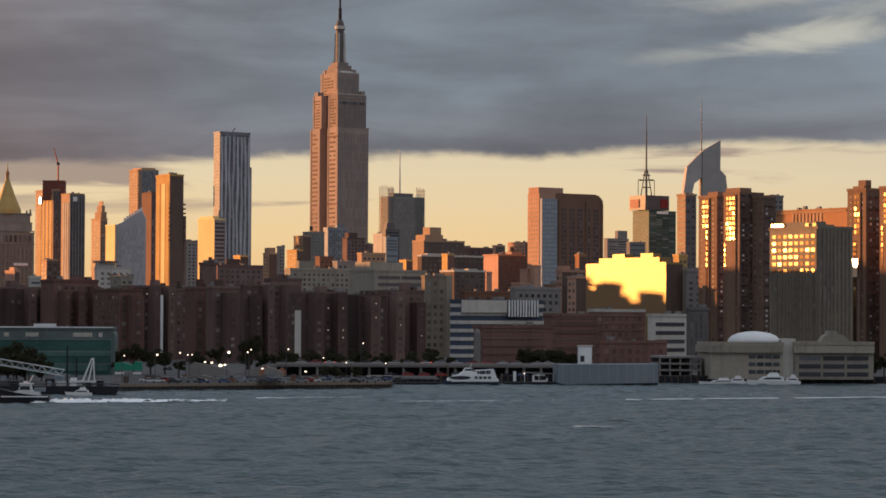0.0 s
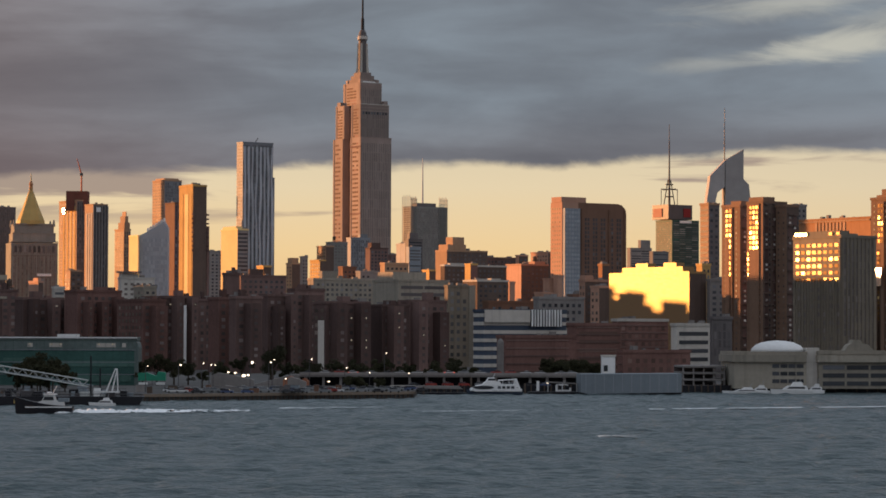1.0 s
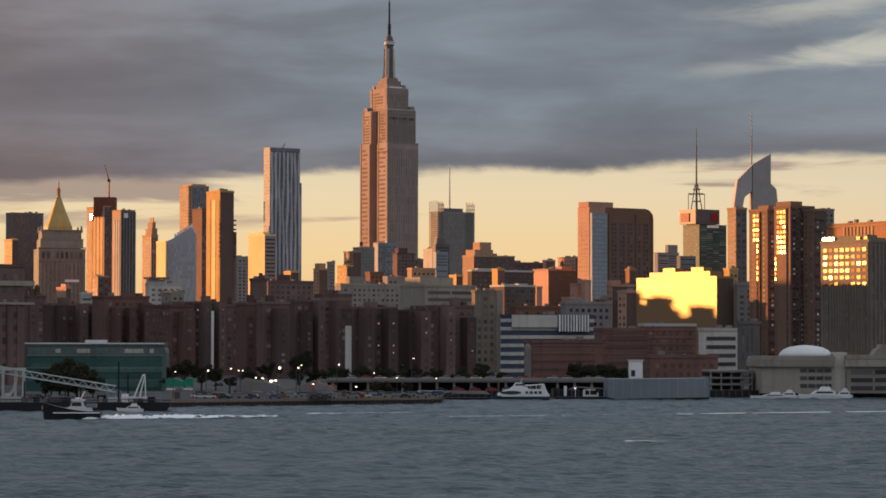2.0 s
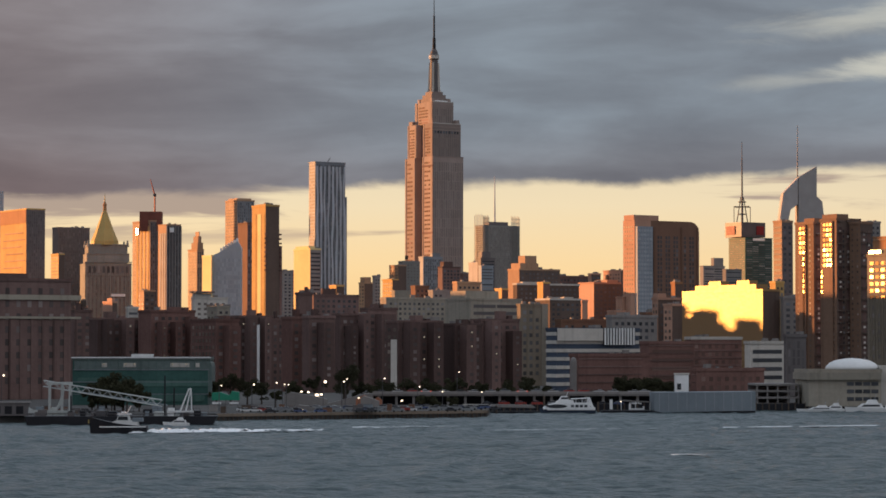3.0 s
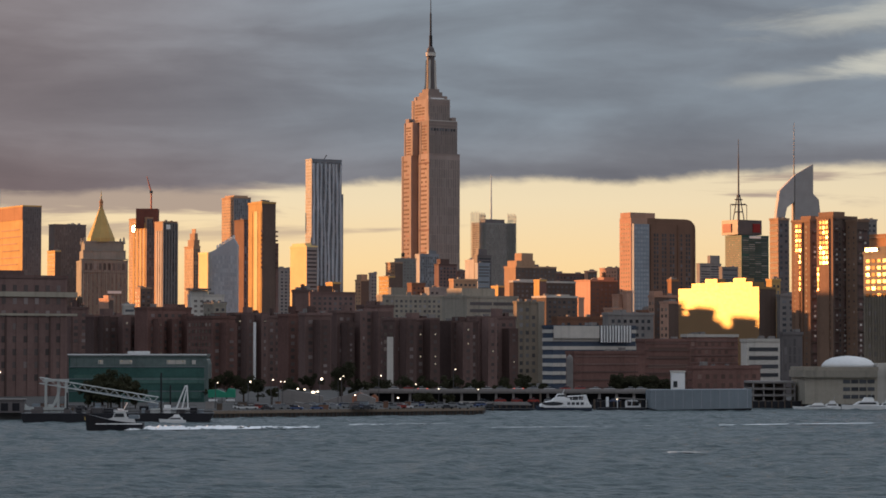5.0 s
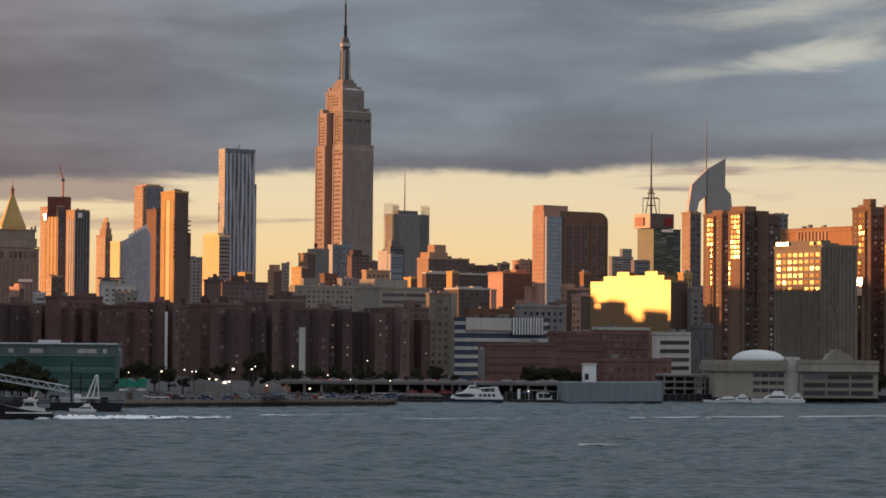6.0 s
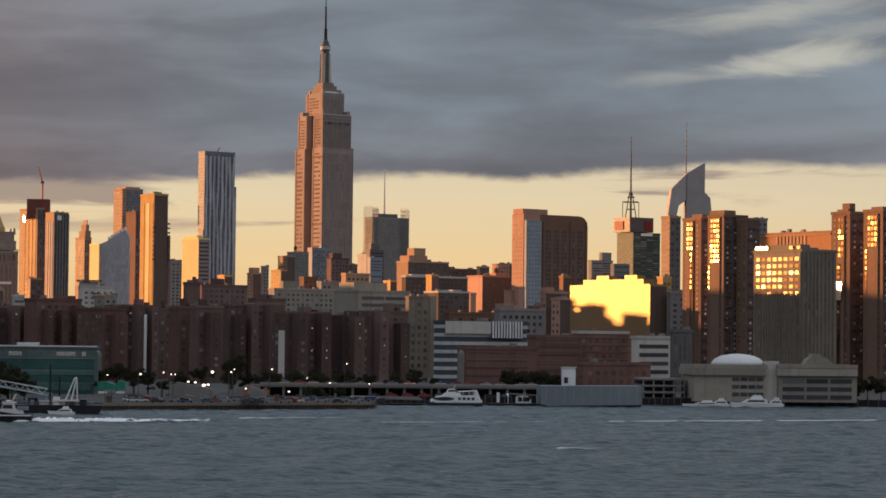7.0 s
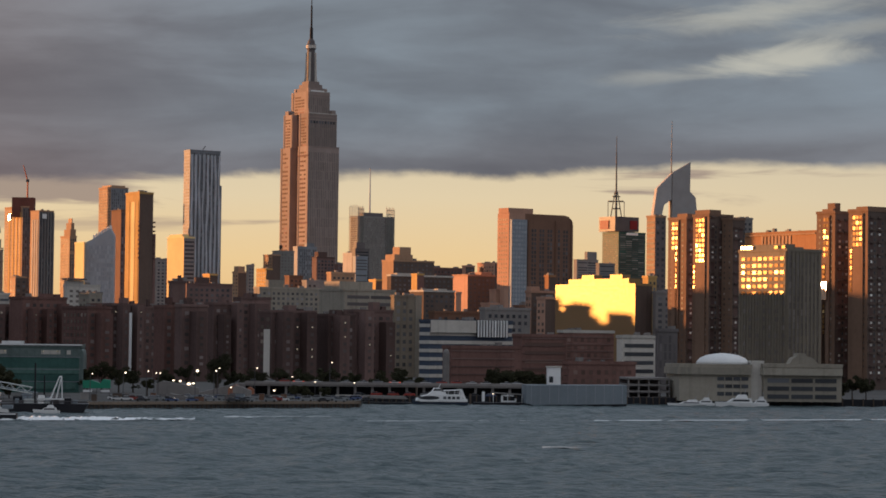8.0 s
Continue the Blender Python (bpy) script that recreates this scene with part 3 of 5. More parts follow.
# ---- waterfront towers and slabs ----
long_block = building("school_block", "long block with glowing ribbed flank", 333.1, 1640.0, 2.0, 74.6, 99.0, rust_brick)
for k in range(9):
    part("flank_rib", box(-0.5, -0.03, 24 + k * 3.4, 25.6 + k * 3.4, 70, 95), tan_brick, long_block)
part("roof_edge", box(-0.7, -0.03, 0.5, 74, 95.4, 96.4), tan_brick, long_block)
ward = building("hospital_slab", "broad concrete slab with glowing window grid on its flank", 220.0, 1150.0, 21.7, 32.9, 68.0, dun_concrete, single="windows", front="slots", side="windows", glass=stone_panes, pent=((0.02, 0.3, 0.05, 0.95, 3), (0.45, 0.9, 0.3, 0.7, 2.2)), bay=4.1, storey=3.1, fx=0.62, fz=0.5, flank=clear_panes, side_low=45)
for i in range(17):
    part("flank_rib", box(-0.45, -0.03, 0.5 + i * 1.92, 0.86 + i * 1.92, 0, 46.5 if i else 66), dun_concrete, ward)
for i in range(9):
    part("front_rib", box(0.3 + i * 2.4, 0.75 + i * 2.4, -0.5, -0.13, 0, 65.8), dun_concrete, ward)
for i in range(7):
    for k in range(11):
        if (i * 5 + k * 3) % 7 < 5:
            part("window", box(-0.2, -0.03, 1.5 + i * 4.4, 3.3 + i * 4.4, 3 + k * 3.8, 5 + k * 3.8), stone_panes, ward)
part("roof_glazing", box(-0.3, 0.2, 23, 31.5, 66.2, 68.6), mirror_pane, ward, "polished roof glazing throwing back the sun")
for yy in (1.0, 6.0):
    part("roof_glazing", box(-0.3, 0.1, yy, yy + 2.2, 67.0, 68.4), clear_panes, ward, "polished roof glazing throwing back the sun")
# fronts here are coloured dark for the side turned from the sun
building("hospital_block", "broad block whose clad flank blazes in evening sun", 195.7, 1500.0, 13.0, 78.2, 59.2, bright_cladding, pent=((0.1, 0.8, 0.1, 0.85, 4), (0.2, 0.7, 0.55, 0.7, 6.5), (0.2, 0.7, 0.2, 0.35, 6.5)), kit=0, face=shade_brick)
building("apartment_block", "narrow block with sunlit flank", 142.7, 1490.0, 5.0, 3.8, 63.3, rust_brick, face=shade_brick)
building("apartment_block", "small block with sunlit flank", 134.3, 1420.0, 6.0, 8.0, 49.1, salmon_stone, side="windows", face=shade_brick)
building("apartment_block", "brown block with sunlit corner", 127.7, 1435.0, 16.9, 5.5, 52.9, salmon_stone, side="windows", front="windows", glass=dark_glass, face=shade_brick, pent=((0.0, 0.35, 0.0, 0.9, 3.2),))

# ---- brick estate and hospitals ----
ware = building("brick_warehouse", "tall dark brick waterfront building with stone bands", -194.2, 1100.0, 39.4, 23.1, 54.8, dark_brick, front="windows", glass=estate_panes, lit=0.06, low=6, bay=5.5, storey=5, single="windows", fx=0.35, pent=((0.05, 0.5, 0.1, 0.8, 3),))
building("apartment_block", "dark brick estate block", -205.6, 1450.0, 10.6, 8.0, 46.1, dark_brick, front="windows", tank=1, group="brick estate")
building("apartment_block", "dark brick estate block", -186.0, 1400.0, 31.7, 11.3, 41.0, dark_brick, front="windows", lit=0.06, group="brick estate", wings=3)
building("apartment_block", "dark brick estate block with slender chimney", -154.0, 1380.0, 26.5, 16.5, 45.0, red_brick, front="windows", lit=0.06, group="brick estate", wings=3)
grey_block = building("apartment_block", "pale grey block with dark canopy behind brick estate", -160.5, 1700.0, 24.8, 5.1, 58.4, pale_concrete, front="windows", glass=stone_panes, pent=((0.0, 0.5, 0.0, 0.8, 3.5),))
part("canopy", box(-1.0, 14.0, -2.0, 6, 60.2, 61.4), dark_cladding, grey_block, "dark overhanging roof slab")
part("canopy", box(8.5, 25.5, -3.0, 5, 51.5, 52.6), dark_cladding, grey_block, "dark overhanging roof slab")
# flat dark sheet paints the slab's shade, the tan one a lit room
part("recess", box(9.5, 24.0, -0.3, -0.13, 41, 51), dark_cladding, grey_block, "dark sheet standing in for shade under the slab")
part("lit_room", box(11.5, 15.0, -0.5, -0.31, 43, 48), tan_brick, grey_block)
building("apartment_block", "dark brick estate block", -113.4, 1320.0, 13.3, 29.6, 39.5, red_brick, front="windows", side="windows", lit=0.06, group="brick estate", wings=1)
building("apartment_block", "dark brick estate block with pale strip", -106.2, 1380.0, 21.0, 10.0, 42.0, dark_brick, front="windows", lit=0.06, group="brick estate", wings=2)
building("apartment_block", "red brick estate block with dim flank", -72.7, 1300.0, 9.3, 11.5, 40.4, red_brick, front="windows", lit=0.06, group="brick estate")
building("apartment_block", "dark brick estate block", -88.9, 1390.0, 7.8, 5.2, 40.5, dark_brick, front="windows", group="brick estate")
building("apartment_block", "tall dark brick block", -75.6, 1420.0, 8.7, 3.9, 55.5, dark_brick, front="", group="brick estate")
building("apartment_block", "dark block with pale roof edge", -83.0, 1750.0, 36.3, 4.8, 61.4, dark_brick, front="windows", pent=((0.2, 0.5, 0.1, 0.5, 5),))
building("apartment_block", "dark brick estate block", -63.0, 1280.0, 15.2, 7.1, 40.7, dark_brick, front="windows", lit=0.06, group="brick estate", wings=1)
building("apartment_block", "dark brick estate block", -49.9, 1360.0, 17.7, 9.2, 42.9, dark_brick, front="windows", lit=0.06, group="brick estate", wings=2)
building("apartment_block", "dark brick estate block with pale strip", -36.3, 1400.0, 19.0, 8.1, 46.6, dark_brick, front="windows", lit=0.06, group="brick estate", wings=1)
building("apartment_block", "dark brick estate block", -17.7, 1280.0, 26.4, 12.3, 38.2, dark_brick, front="windows", side="windows", lit=0.06, group="brick estate", wings=2)
building("hospital_block", "long grey-beige hospital block", -33.8, 1800.0, 51.5, 7.9, 60.4, weathered_concrete, glass=soft_panes, front="windows", pent=((0.15, 0.4, 0.1, 0.6, 6),))
building("hospital_block", "beige hospital block with banded front", 24.4, 1650.0, 40.0, 31.1, 56.7, weathered_concrete, glass=dark_glass, front="ribbons", storey=4.6, pent=((0.05, 0.7, 0.3, 0.9, 6),))
end_tower = building("hospital_tower", "beige end tower with rows of dark windows", 51.7, 1500.0, 19.5, 3.6, 50.5, dun_concrete, glass=soft_panes, front="windows", storey=4.5)
part("stair_strip", box(15.2, 19.6, -0.5, -0.13, 0, 49.4), weathered_concrete, end_tower, "plain paler stair strip")
building("apartment_block", "dark brick estate block", 11.0, 1300.0, 16.7, 17.5, 36.9, dark_brick, front="windows", lit=0.06, group="brick estate", wings=1)
building("apartment_block", "dark brick estate block", 25.0, 1330.0, 24.4, 9.9, 39.6, dark_brick, front="windows", lit=0.06, group="brick estate", wings=2)
building("apartment_block", "dark brick block with level pale edges", 64.6, 1950.0, 58.7, 5.5, 74.3, shade_brick, front="windows", glass=dark_glass, roof=pale_concrete, pent=((0.1, 0.4, 0.1, 0.9, 2),))
building("apartment_block", "dark brick block with tall windows", 85.3, 1850.0, 27.9, 18.3, 60.6, shade_brick, roof=pale_concrete, front="windows", pent=((0.5, 0.8, 0.1, 0.9, 2),))
building("apartment_block", "low brown brick block behind laboratory", 75.8, 1500.0, 49.9, 5.9, 41.4, brown_brick, front="windows")
building("laboratory_block", "pale and navy banded laboratory block", 58.5, 1200.0, 48.7, 8.5, 33.8, blue_panel, bands=(7, 0.3, pale_concrete, 0.42))
building("apartment_block", "low grey block behind laboratory", 95.4, 1350.0, 30.2, 5.1, 41.9, grey_stone, front="windows")

# ---- low waterfront ----
building("brick_block", "low red brick waterfront block", 62.4, 1090.0, 38.2, 6.3, 21.8, red_brick, front="", side="", glass=brick_panes)
building("brick_block", "red brick block with recessed courses", 98.2, 1150.0, 25.6, 6.9, 27.3, red_brick, front="ribbons", glass=brick_panes)
building("brick_block", "red brick block with white roof edge", 120.3, 1180.0, 30.3, 4.3, 29.5, red_brick, front="windows", roof=pale_concrete, glass=brick_panes)
building("brick_block", "low stepped brick block", 113.5, 1090.0, 37.5, 4.0, 15.5, red_brick, front="windows", glass=brick_panes)
building("office_block", "pale office block with banded windows", 143.0, 1140.0, 19.7, 4.0, 27.3, pale_concrete, front="ribbons")
building("office_block", "dark blue-grey office block", 156.3, 1120.0, 11.7, 1.5, 30.3, dark_cladding, front="slots", glass=dark_glass)

for x, y, w, n, z0 in ((62.4, 1090, 34.0, 5, 4.0), (111.1, 1090, 32.0, 3, 4.0), (98.2, 1150, 25.0, 7, 3.0), (120.3, 1180, 29.6, 7, 4.0)):
    courses = thing("brick_courses", "projecting brick courses on waterfront block", "wall detail", x, y, GROUND, GRID)
    for k in range(n):
        part("course", box(0.3, w, -0.3, -0.12, z0 + k * 3.4, z0 + 0.5 + k * 3.4), dark_brick, courses)
term = building("terminal_building", "long green glass waterfront building with white roof edge", -142.6, 1000.0, 54.0, None, 20.6, green_glass, depth=26, roof=sea_glass, yaw=2, kit=0)
part("roof_edge", box(-0.5, 54.4, -0.8, -0.36, 19.1, 19.6), white_paint, term, "thin white roof edge")
part("top_storey", box(0.6, 53.5, -0.3, -0.02, 14.6, 18.0), sea_glass, term, "paler glazed top storey")
for zz, tall, deep in ((10.6, 3.6, 0.25), (5.0, 4.2, 0.2)):
    part("spandrel", box(14.0 if zz > 10 else 0.4, 53.6, -deep, -0.02, zz, zz + tall), green_glass, term)
for a, b, zz, tall in ((17, 53.4, 8.0, 2.4), (30, 52, 2.0, 2.6), (2.0, 12.0, 9.4, 2.0)):
    part("glass_band", box(a, b, -0.45, -0.27, zz, zz + tall), pale_green_glass, term, "paler green glass band")
for i in range(19):
    part("mullion", box(i * 3.0, i * 3.0 + 0.07, -0.6, -0.46, 0, 18.0), green_glass, term)
for zz in (4.8, 9.6, 14.4):
    part("floor_edge", box(0.2, 53.8, -0.55, -0.46, zz, zz + 0.22), grey_glass, term)
for a, b in ((11.5, 13.5), (20.0, 25.0), (38.5, 46.0), (48.5, 50.0)):
    part("blind", box(a, b, -0.40, -0.31, 15.6, 17.2), pale_concrete, term, "pale blind behind glass")
for xx in (12.0, 20.5, 24.0, 39.0, 44.5):
    part("ceiling_lamp", box(xx, xx + 0.7, -0.5, -0.41, 16.6, 16.9), warm_light, term, "lit ceiling lamp behind glass")
part("roof_step", box(23.0, 31.0, 0.5, 12, 19.6, 20.7), white_paint, term)
part("end_wall", prism([(53.4, 0), (55.0, 0), (55.0, 15.6), (54.6, 17.2), (53.4, 18.3)], -0.3, 24), sea_glass, term, "rounded glazed end")
for zz, tall in ((46.5, 2.2), (37.0, 1.0)):
    w = 43.0
    part("stone_band", box(-0.7, 44.0, -0.8, -0.05, zz - tall, zz), beige_stone, ware, "pale stone cornice")
for i in range(9):
    part("pier", box(i * 5.2 - 0.4, i * 5.2 + 0.4, -0.5, -0.05, 0, 36), dark_brick, ware)

# ---- towers with a shape of their own ----


def stage(bm, cx, cy, w, dep, z0, z1):
    add_box(bm, cx - w / 2, cx + w / 2, cy - dep / 2, cy + dep / 2, z0, z1)


def great_tower(x, y):
    """Stone skyscraper with recessed flanks, setbacks, a winged mast and a needle."""
    ob = thing("skyscraper", "tall stone skyscraper with setbacks, winged mast and needle", "skyscraper", x, y, 2.0, GRID)
    cx, cy = 22.5, 33.0
    w, dep = 45.0, 66.5
    for name, z0, z1, ww, dd, deep in (("shaft", 20, 263, 45.0, 66.5, 9.0), ("upper_shaft", 263, 305, 41.5, 60.0, 7.0), ("crown", 305, 333, 31.0, 42.0, 0.0)):
        x0, x1, y0, y1 = cx - ww / 2, cx + ww / 2, cy - dd / 2, cy + dd / 2
        if deep:
            a, b = y0 + dd * 0.38, y0 + dd * 0.64
            s = part(name, box(x0, x1, y0, a, z0, z1), limestone, ob)
            part(name, box(x0, x1, b, y1, z0, z1), limestone, ob)
            # dark brick instead of limestone paints the bay's shade
            part("recess_wall", box(x0 + deep, x1 - deep, a - 0.5, b + 0.5, z0, z1 - 4), dark_brick, ob, "recessed bay in darker brick standing in for shade")
        else:
            s = part(name, box(x0, x1, y0, y1, z0, z1), limestone, ob)
        # upright window strips between stone piers on the front, level bands on the flanks
        bm = bmesh.new()
        n = int(ww / 2.6)
        for i in range(n):
            a = x0 + ww * (i + 0.30) / n
            b = x0 + ww * (i + 0.70) / n
            front_panes(bm, a, b, z0, z1 - 7, 1, int((z1 - z0) / 12), y0, 1.0, 0.94)
        part("glazing", bm, stone_panes, s, "upright strips of small windows", "stuff")
        spans = ((y0, y0 + dd * 0.38), (y0 + dd * 0.64, y1)) if deep else ((y0, y1),)
        rows = int((z1 - z0) / (5.6 if z0 < 100 else 4.2))
        for a, b in spans:
            bm = bmesh.new()
            side_panes(bm, a + (b - a) * 0.24, a + (b - a) * 0.80, z0, z1 - 5, 3, rows, x0, 0.9, 0.42 if z0 < 100 else 0.55, 0.05)
            part("glazing", bm, band_panes, s, "level rows of shaded windows", "stuff")
            for k in (0.02, 0.86):
                part("corner_pier", box(x0 - 0.5, x0 - 0.02, a + (b - a) * k, a + (b - a) * (k + 0.12), z0, z1), limestone, s)
        if z0 < 100:
            for zz in (166, 250):
                part("string_course", box(x0 - 0.6, x0 - 0.02, y0, y0 + dd * 0.38, zz, zz + 2.4), dark_brick, s)
        for k, zz in enumerate((z1 - 9.0, z1 - 5.0, z1 - 0.6) if z0 > 100 else (z1 - 0.6,)):
            part("cornice", box(x0 - 0.3, x1 + 0.3, y0 - 0.4, y0 - 0.14, zz, zz + 0.9), pale_concrete if k == 2 else limestone, s, "stone band")
        if 200 < z0 < 300:
            for i in range(9):
                part("lunette", box(x0 + ww * (0.06 + i * 0.10), x0 + ww * (0.12 + i * 0.10), y0 - 0.3, y0 - 0.13, z1 - 13, z1 - 9.6), panes, s)
    part("base", box(-14, 60, -14, 80, 0, 96), limestone, ob)
    part("lower_base", box(-5, 50, -6, 74, 96, 118), limestone, ob)
    # stepped cap
    bm = bmesh.new()
    stage(bm, cx, cy, 26, 30, 333, 338)
    stage(bm, cx, cy, 21, 22, 338, 343)
    stage(bm, cx, cy, 16, 16, 343, 347)
    part("cap", bm, limestone, ob)
    for sx in (-1, 1):
        for sy in (-1, 1):
            part("turret", box(cx + sx * 12 - 2, cx + sx * 12 + 2, cy + sy * 15 - 2, cy + sy * 15 + 2, 333, 337.5), limestone, ob)
            part("shoulder", box(cx + sx * 17.5 - 2.6, cx + sx * 17.5 + 2.6, cy + sy * 24 - 4, cy + sy * 24 + 4, 305, 310), limestone, ob)
    part("lit_ledge", box(cx - 10.5, cx + 10.5, cy - 16.2, cy - 15.1, 333.5, 335.0), white_paint, ob, "pale lit ledge under the mast")
    mast = lathe([(5.6, 345), (5.2, 360), (5.0, 388), (6.3, 389), (6.3, 394), (5.2, 395), (4.2, 399), (2.4, 402)], 20)
    bmesh.ops.translate(mast, verts=mast.verts, vec=(cx, cy, 0))
    mast = part("mast", mast, dark_cladding, ob, "round dark metal mast with pale wings")
    collar = lathe([(6.4, 389.5), (6.4, 393.5), (5.6, 394.5)], 20)
    bmesh.ops.translate(collar, verts=collar.verts, vec=(cx, cy, 0))
    part("collar", collar, pale_concrete, mast, "pale round collar")
    for k in range(4):
        bm = prism([(0, 345), (9.5, 345), (7.6, 352), (6.4, 384), (0, 386)], -1.2, 1.2)
        bmesh.ops.rotate(bm, verts=bm.verts, cent=(0, 0, 0), matrix=Matrix.Rotation(radians(45 + 90 * k), 3, "Z"))
        bmesh.ops.translate(bm, verts=bm.verts, vec=(cx, cy, 0))
        part("wing", bm, pale_concrete, mast)
    for r0, r1, z0, z1 in ((2.2, 2.0, 402, 416), (1.3, 1.1, 416, 444), (0.6, 0.4, 444, 468)):
        part("needle", tube((cx, cy, z0), (cx, cy, z1), r0, r1), black_hull, ob)
    return ob


great_tower(-0.7, 3150.0)

# old tower with gilded pyramid
old = building("pyramid_tower", "stone tower with stepped shoulders and gilded pyramid roof", -397.1, 2880.0, 53.0, 46.9, 121.0, old_stone, front="slots", glass=stone_panes, bay=5, kit=0, yaw=15)
w = 53.0
for inset, z0, z1 in ((0.04, 121, 131), (0.075, 131, 141.5)):
    part("shoulder", box(w * inset, w * (1 - inset), 1 + w * inset, 36, z0, z1), old_stone, old)
for zz, out in ((86, 0.7), (106, 0.9), (120.6, 1.0), (130.4, 0.5), (141, 0.7)):
    inset = 0.0 if zz < 121 else 0.04 if zz < 131 else 0.075
    y0 = 0.0 if zz < 121 else 1 + w * inset
    part("cornice", box(w * inset - out * 0.5, w * (1 - inset) + out * 0.5, y0 - out, y0 - 0.12, zz, zz + 1.1), old_stone, old)
for i in range(9):
    cx = w * (0.1 + i * 0.1)
    part("arch_window", prism([(cx - 1.5, 109), (cx + 1.5, 109), (cx + 1.5, 115), (cx + 0.9, 116.4), (cx, 117), (cx - 0.9, 116.4), (cx - 1.5, 115)], -0.35, -0.16), soft_panes, old)
for i in range(12):
    cx = w * (0.04 + i * 0.0836)
    part("buttress", box(cx - 0.7, cx + 0.7, -0.9, -0.16, 0, 105), old_stone, old)
bm = lathe([(16.2, 141.5), (15.6, 146), (9.4, 161), (4.0, 176), (2.2, 180.5), (1.9, 186), (0.9, 190), (0.15, 201)], 8)
bmesh.ops.rotate(bm, verts=bm.verts, cent=(0, 0, 0), matrix=Matrix.Rotation(radians(22.5 + 12), 3, "Z"))
bmesh.ops.translate(bm, verts=bm.verts, vec=(w * 0.46, 18, 0))
part("pyramid_roof", bm, gold_leaf, old, "gilded eight-sided pyramid roof")
bm = lathe([(3.0, 177), (3.2, 178.4), (2.2, 179.4), (2.0, 187), (2.6, 187.6), (0.6, 192)], 8)
bmesh.ops.translate(bm, verts=bm.verts, vec=(w * 0.46, 18, 0))
part("lantern", bm, rust_brick, old, "small copper lantern below the tip")
for k in (0.075, 0.925):
    for yy in (5.5, 34):
        part("turret", tube((w * k, yy, 139), (w * k, yy, 146.5), 1.9, 0.8), old_stone, old)
part("lit_ledge", box(w * 0.56, w * 0.86, -1.6, -1.0, 82, 85), white_paint, old, "pale stone ledge")

# unfinished tower's core and crane
bm = box(-313.6 - 13, -313.6 + 11, 2804, 2822, 155, 176.7)
core = part("tower_core", bm, material("raw_core", (0.17, 0.07, 0.055), 0.9))
tagged(core, "dark red unfinished concrete core on tower", "construction")
crane = thing("tower_crane", "thin red tower crane on unfinished tower", "crane", -309.9, 2806, 176.7)
part("crane_mast", tube((0, 0, 0), (0, 0, 20), 1.0, 0.9, sides=4), red_sign, crane)
part("crane_jib", tube((0, 0, 18), (-5, 0, 36), 0.9, 0.4, sides=4), red_sign, crane)
part("crane_cab", box(-1.6, 1.6, -1.4, 1.4, 17, 20), dark_metal, crane)

# stepped crown of the old slender tower
crown = thing("stepped_roof", "stepped stone crown of slender tower", "building", -257.4, 2750.5, 132.0, GRID)
for a, z0, z1 in ((1.0, 0, 8), (2.6, 8, 15), (4.2, 15, 20)):
    part("crown_step", box(a, 8.5 - a * 0.8, a, 17 - a, z0, z1), tan_brick, crown)

# sloping glass slab
bm = prism([(-202.1, 0), (-202.3, 108.9), (-195.7, 111.9), (-178.7, 122.3), (-175.4, 122.3 - 6), (-175.4, 0)], 2300, 2318)
slab = thing("glass_slab", "grey-blue glass slab with sloping roof and sunlit edge", "building", 0, 0, 0)
part("glass_wall", bm, sky_glass, slab)
for k in range(7):
    f = (k + 0.5) / 7
    part("louvre", prism([(-195.7 + 17.0 * f, 111.9 + 10.4 * f), (-194.6 + 17.0 * f, 112.6 + 10.4 * f), (-194.6 + 17.0 * f, 115.8 + 10.4 * f), (-195.7 + 17.0 * f, 115.0 + 10.4 * f)], 2301, 2316), white_paint, slab, "pale louvre along the sloping roof")
sunny = building("stair_tower", "bright sunlit pale stair tower", -202.0, 2296.0, 1.1, 18.2, 108.7, cream_brick, kit=0)
bm = bmesh.new()
front_panes(bm, -201.8, -176.0, 4, 106.8, 14, 26, 2300, 0.85, 0.8)
part("glazing", bm, slab_panes, slab, "grid of dim panes", "stuff")

# wavy-fronted tower
wavy = building("wavy_tower", "tall steel tower with rippled upright folds", -126.5, 2700.0, 37.0, 13.6, 224.0, grey_glass, front="slots", side="windows", glass=soft_panes, kit=0)
w = 38.5
for i in range(8):
    bm = bmesh.new()
    cx = w * (i + 0.5) / 8
    prev = None
    for k in range(51):
        zz = k * 4.36
        off = 0.45 * math.sin(zz * 0.045 + i * 1.3) + 0.35 * math.sin(zz * 0.11 + i * 2.1)
        swell = 1.0 + 0.5 * math.sin(zz * 0.06 + i * 2.6)
        ring = [bm.verts.new(p) for p in ((cx - 1.3 + off, -0.1, zz), (cx + off, -1.6, zz), (cx + 1.3 * swell + off, -0.1, zz))]
        if prev:
            for a in range(2):
                bm.faces.new((prev[a], prev[a + 1], ring[a + 1], ring[a]))
        prev = ring
    part("fold", bm, fold_steel, wavy, "rippled steel fold")
part("roof_step", box(0.5, w * 0.3, 1, 10, 216, 222), steel, wavy)
part("roof_step", box(w * 0.34, w * 0.78, 1, 10, 216, 221), steel, wavy)
part("annex", box(w, w + 1.8, 2, 12, 0, 186), grey_glass, wavy)
part("hoist", tube((w * 0.4, 5, 220), (w * 0.55, 5, 228), 0.5), dark_metal, wavy)

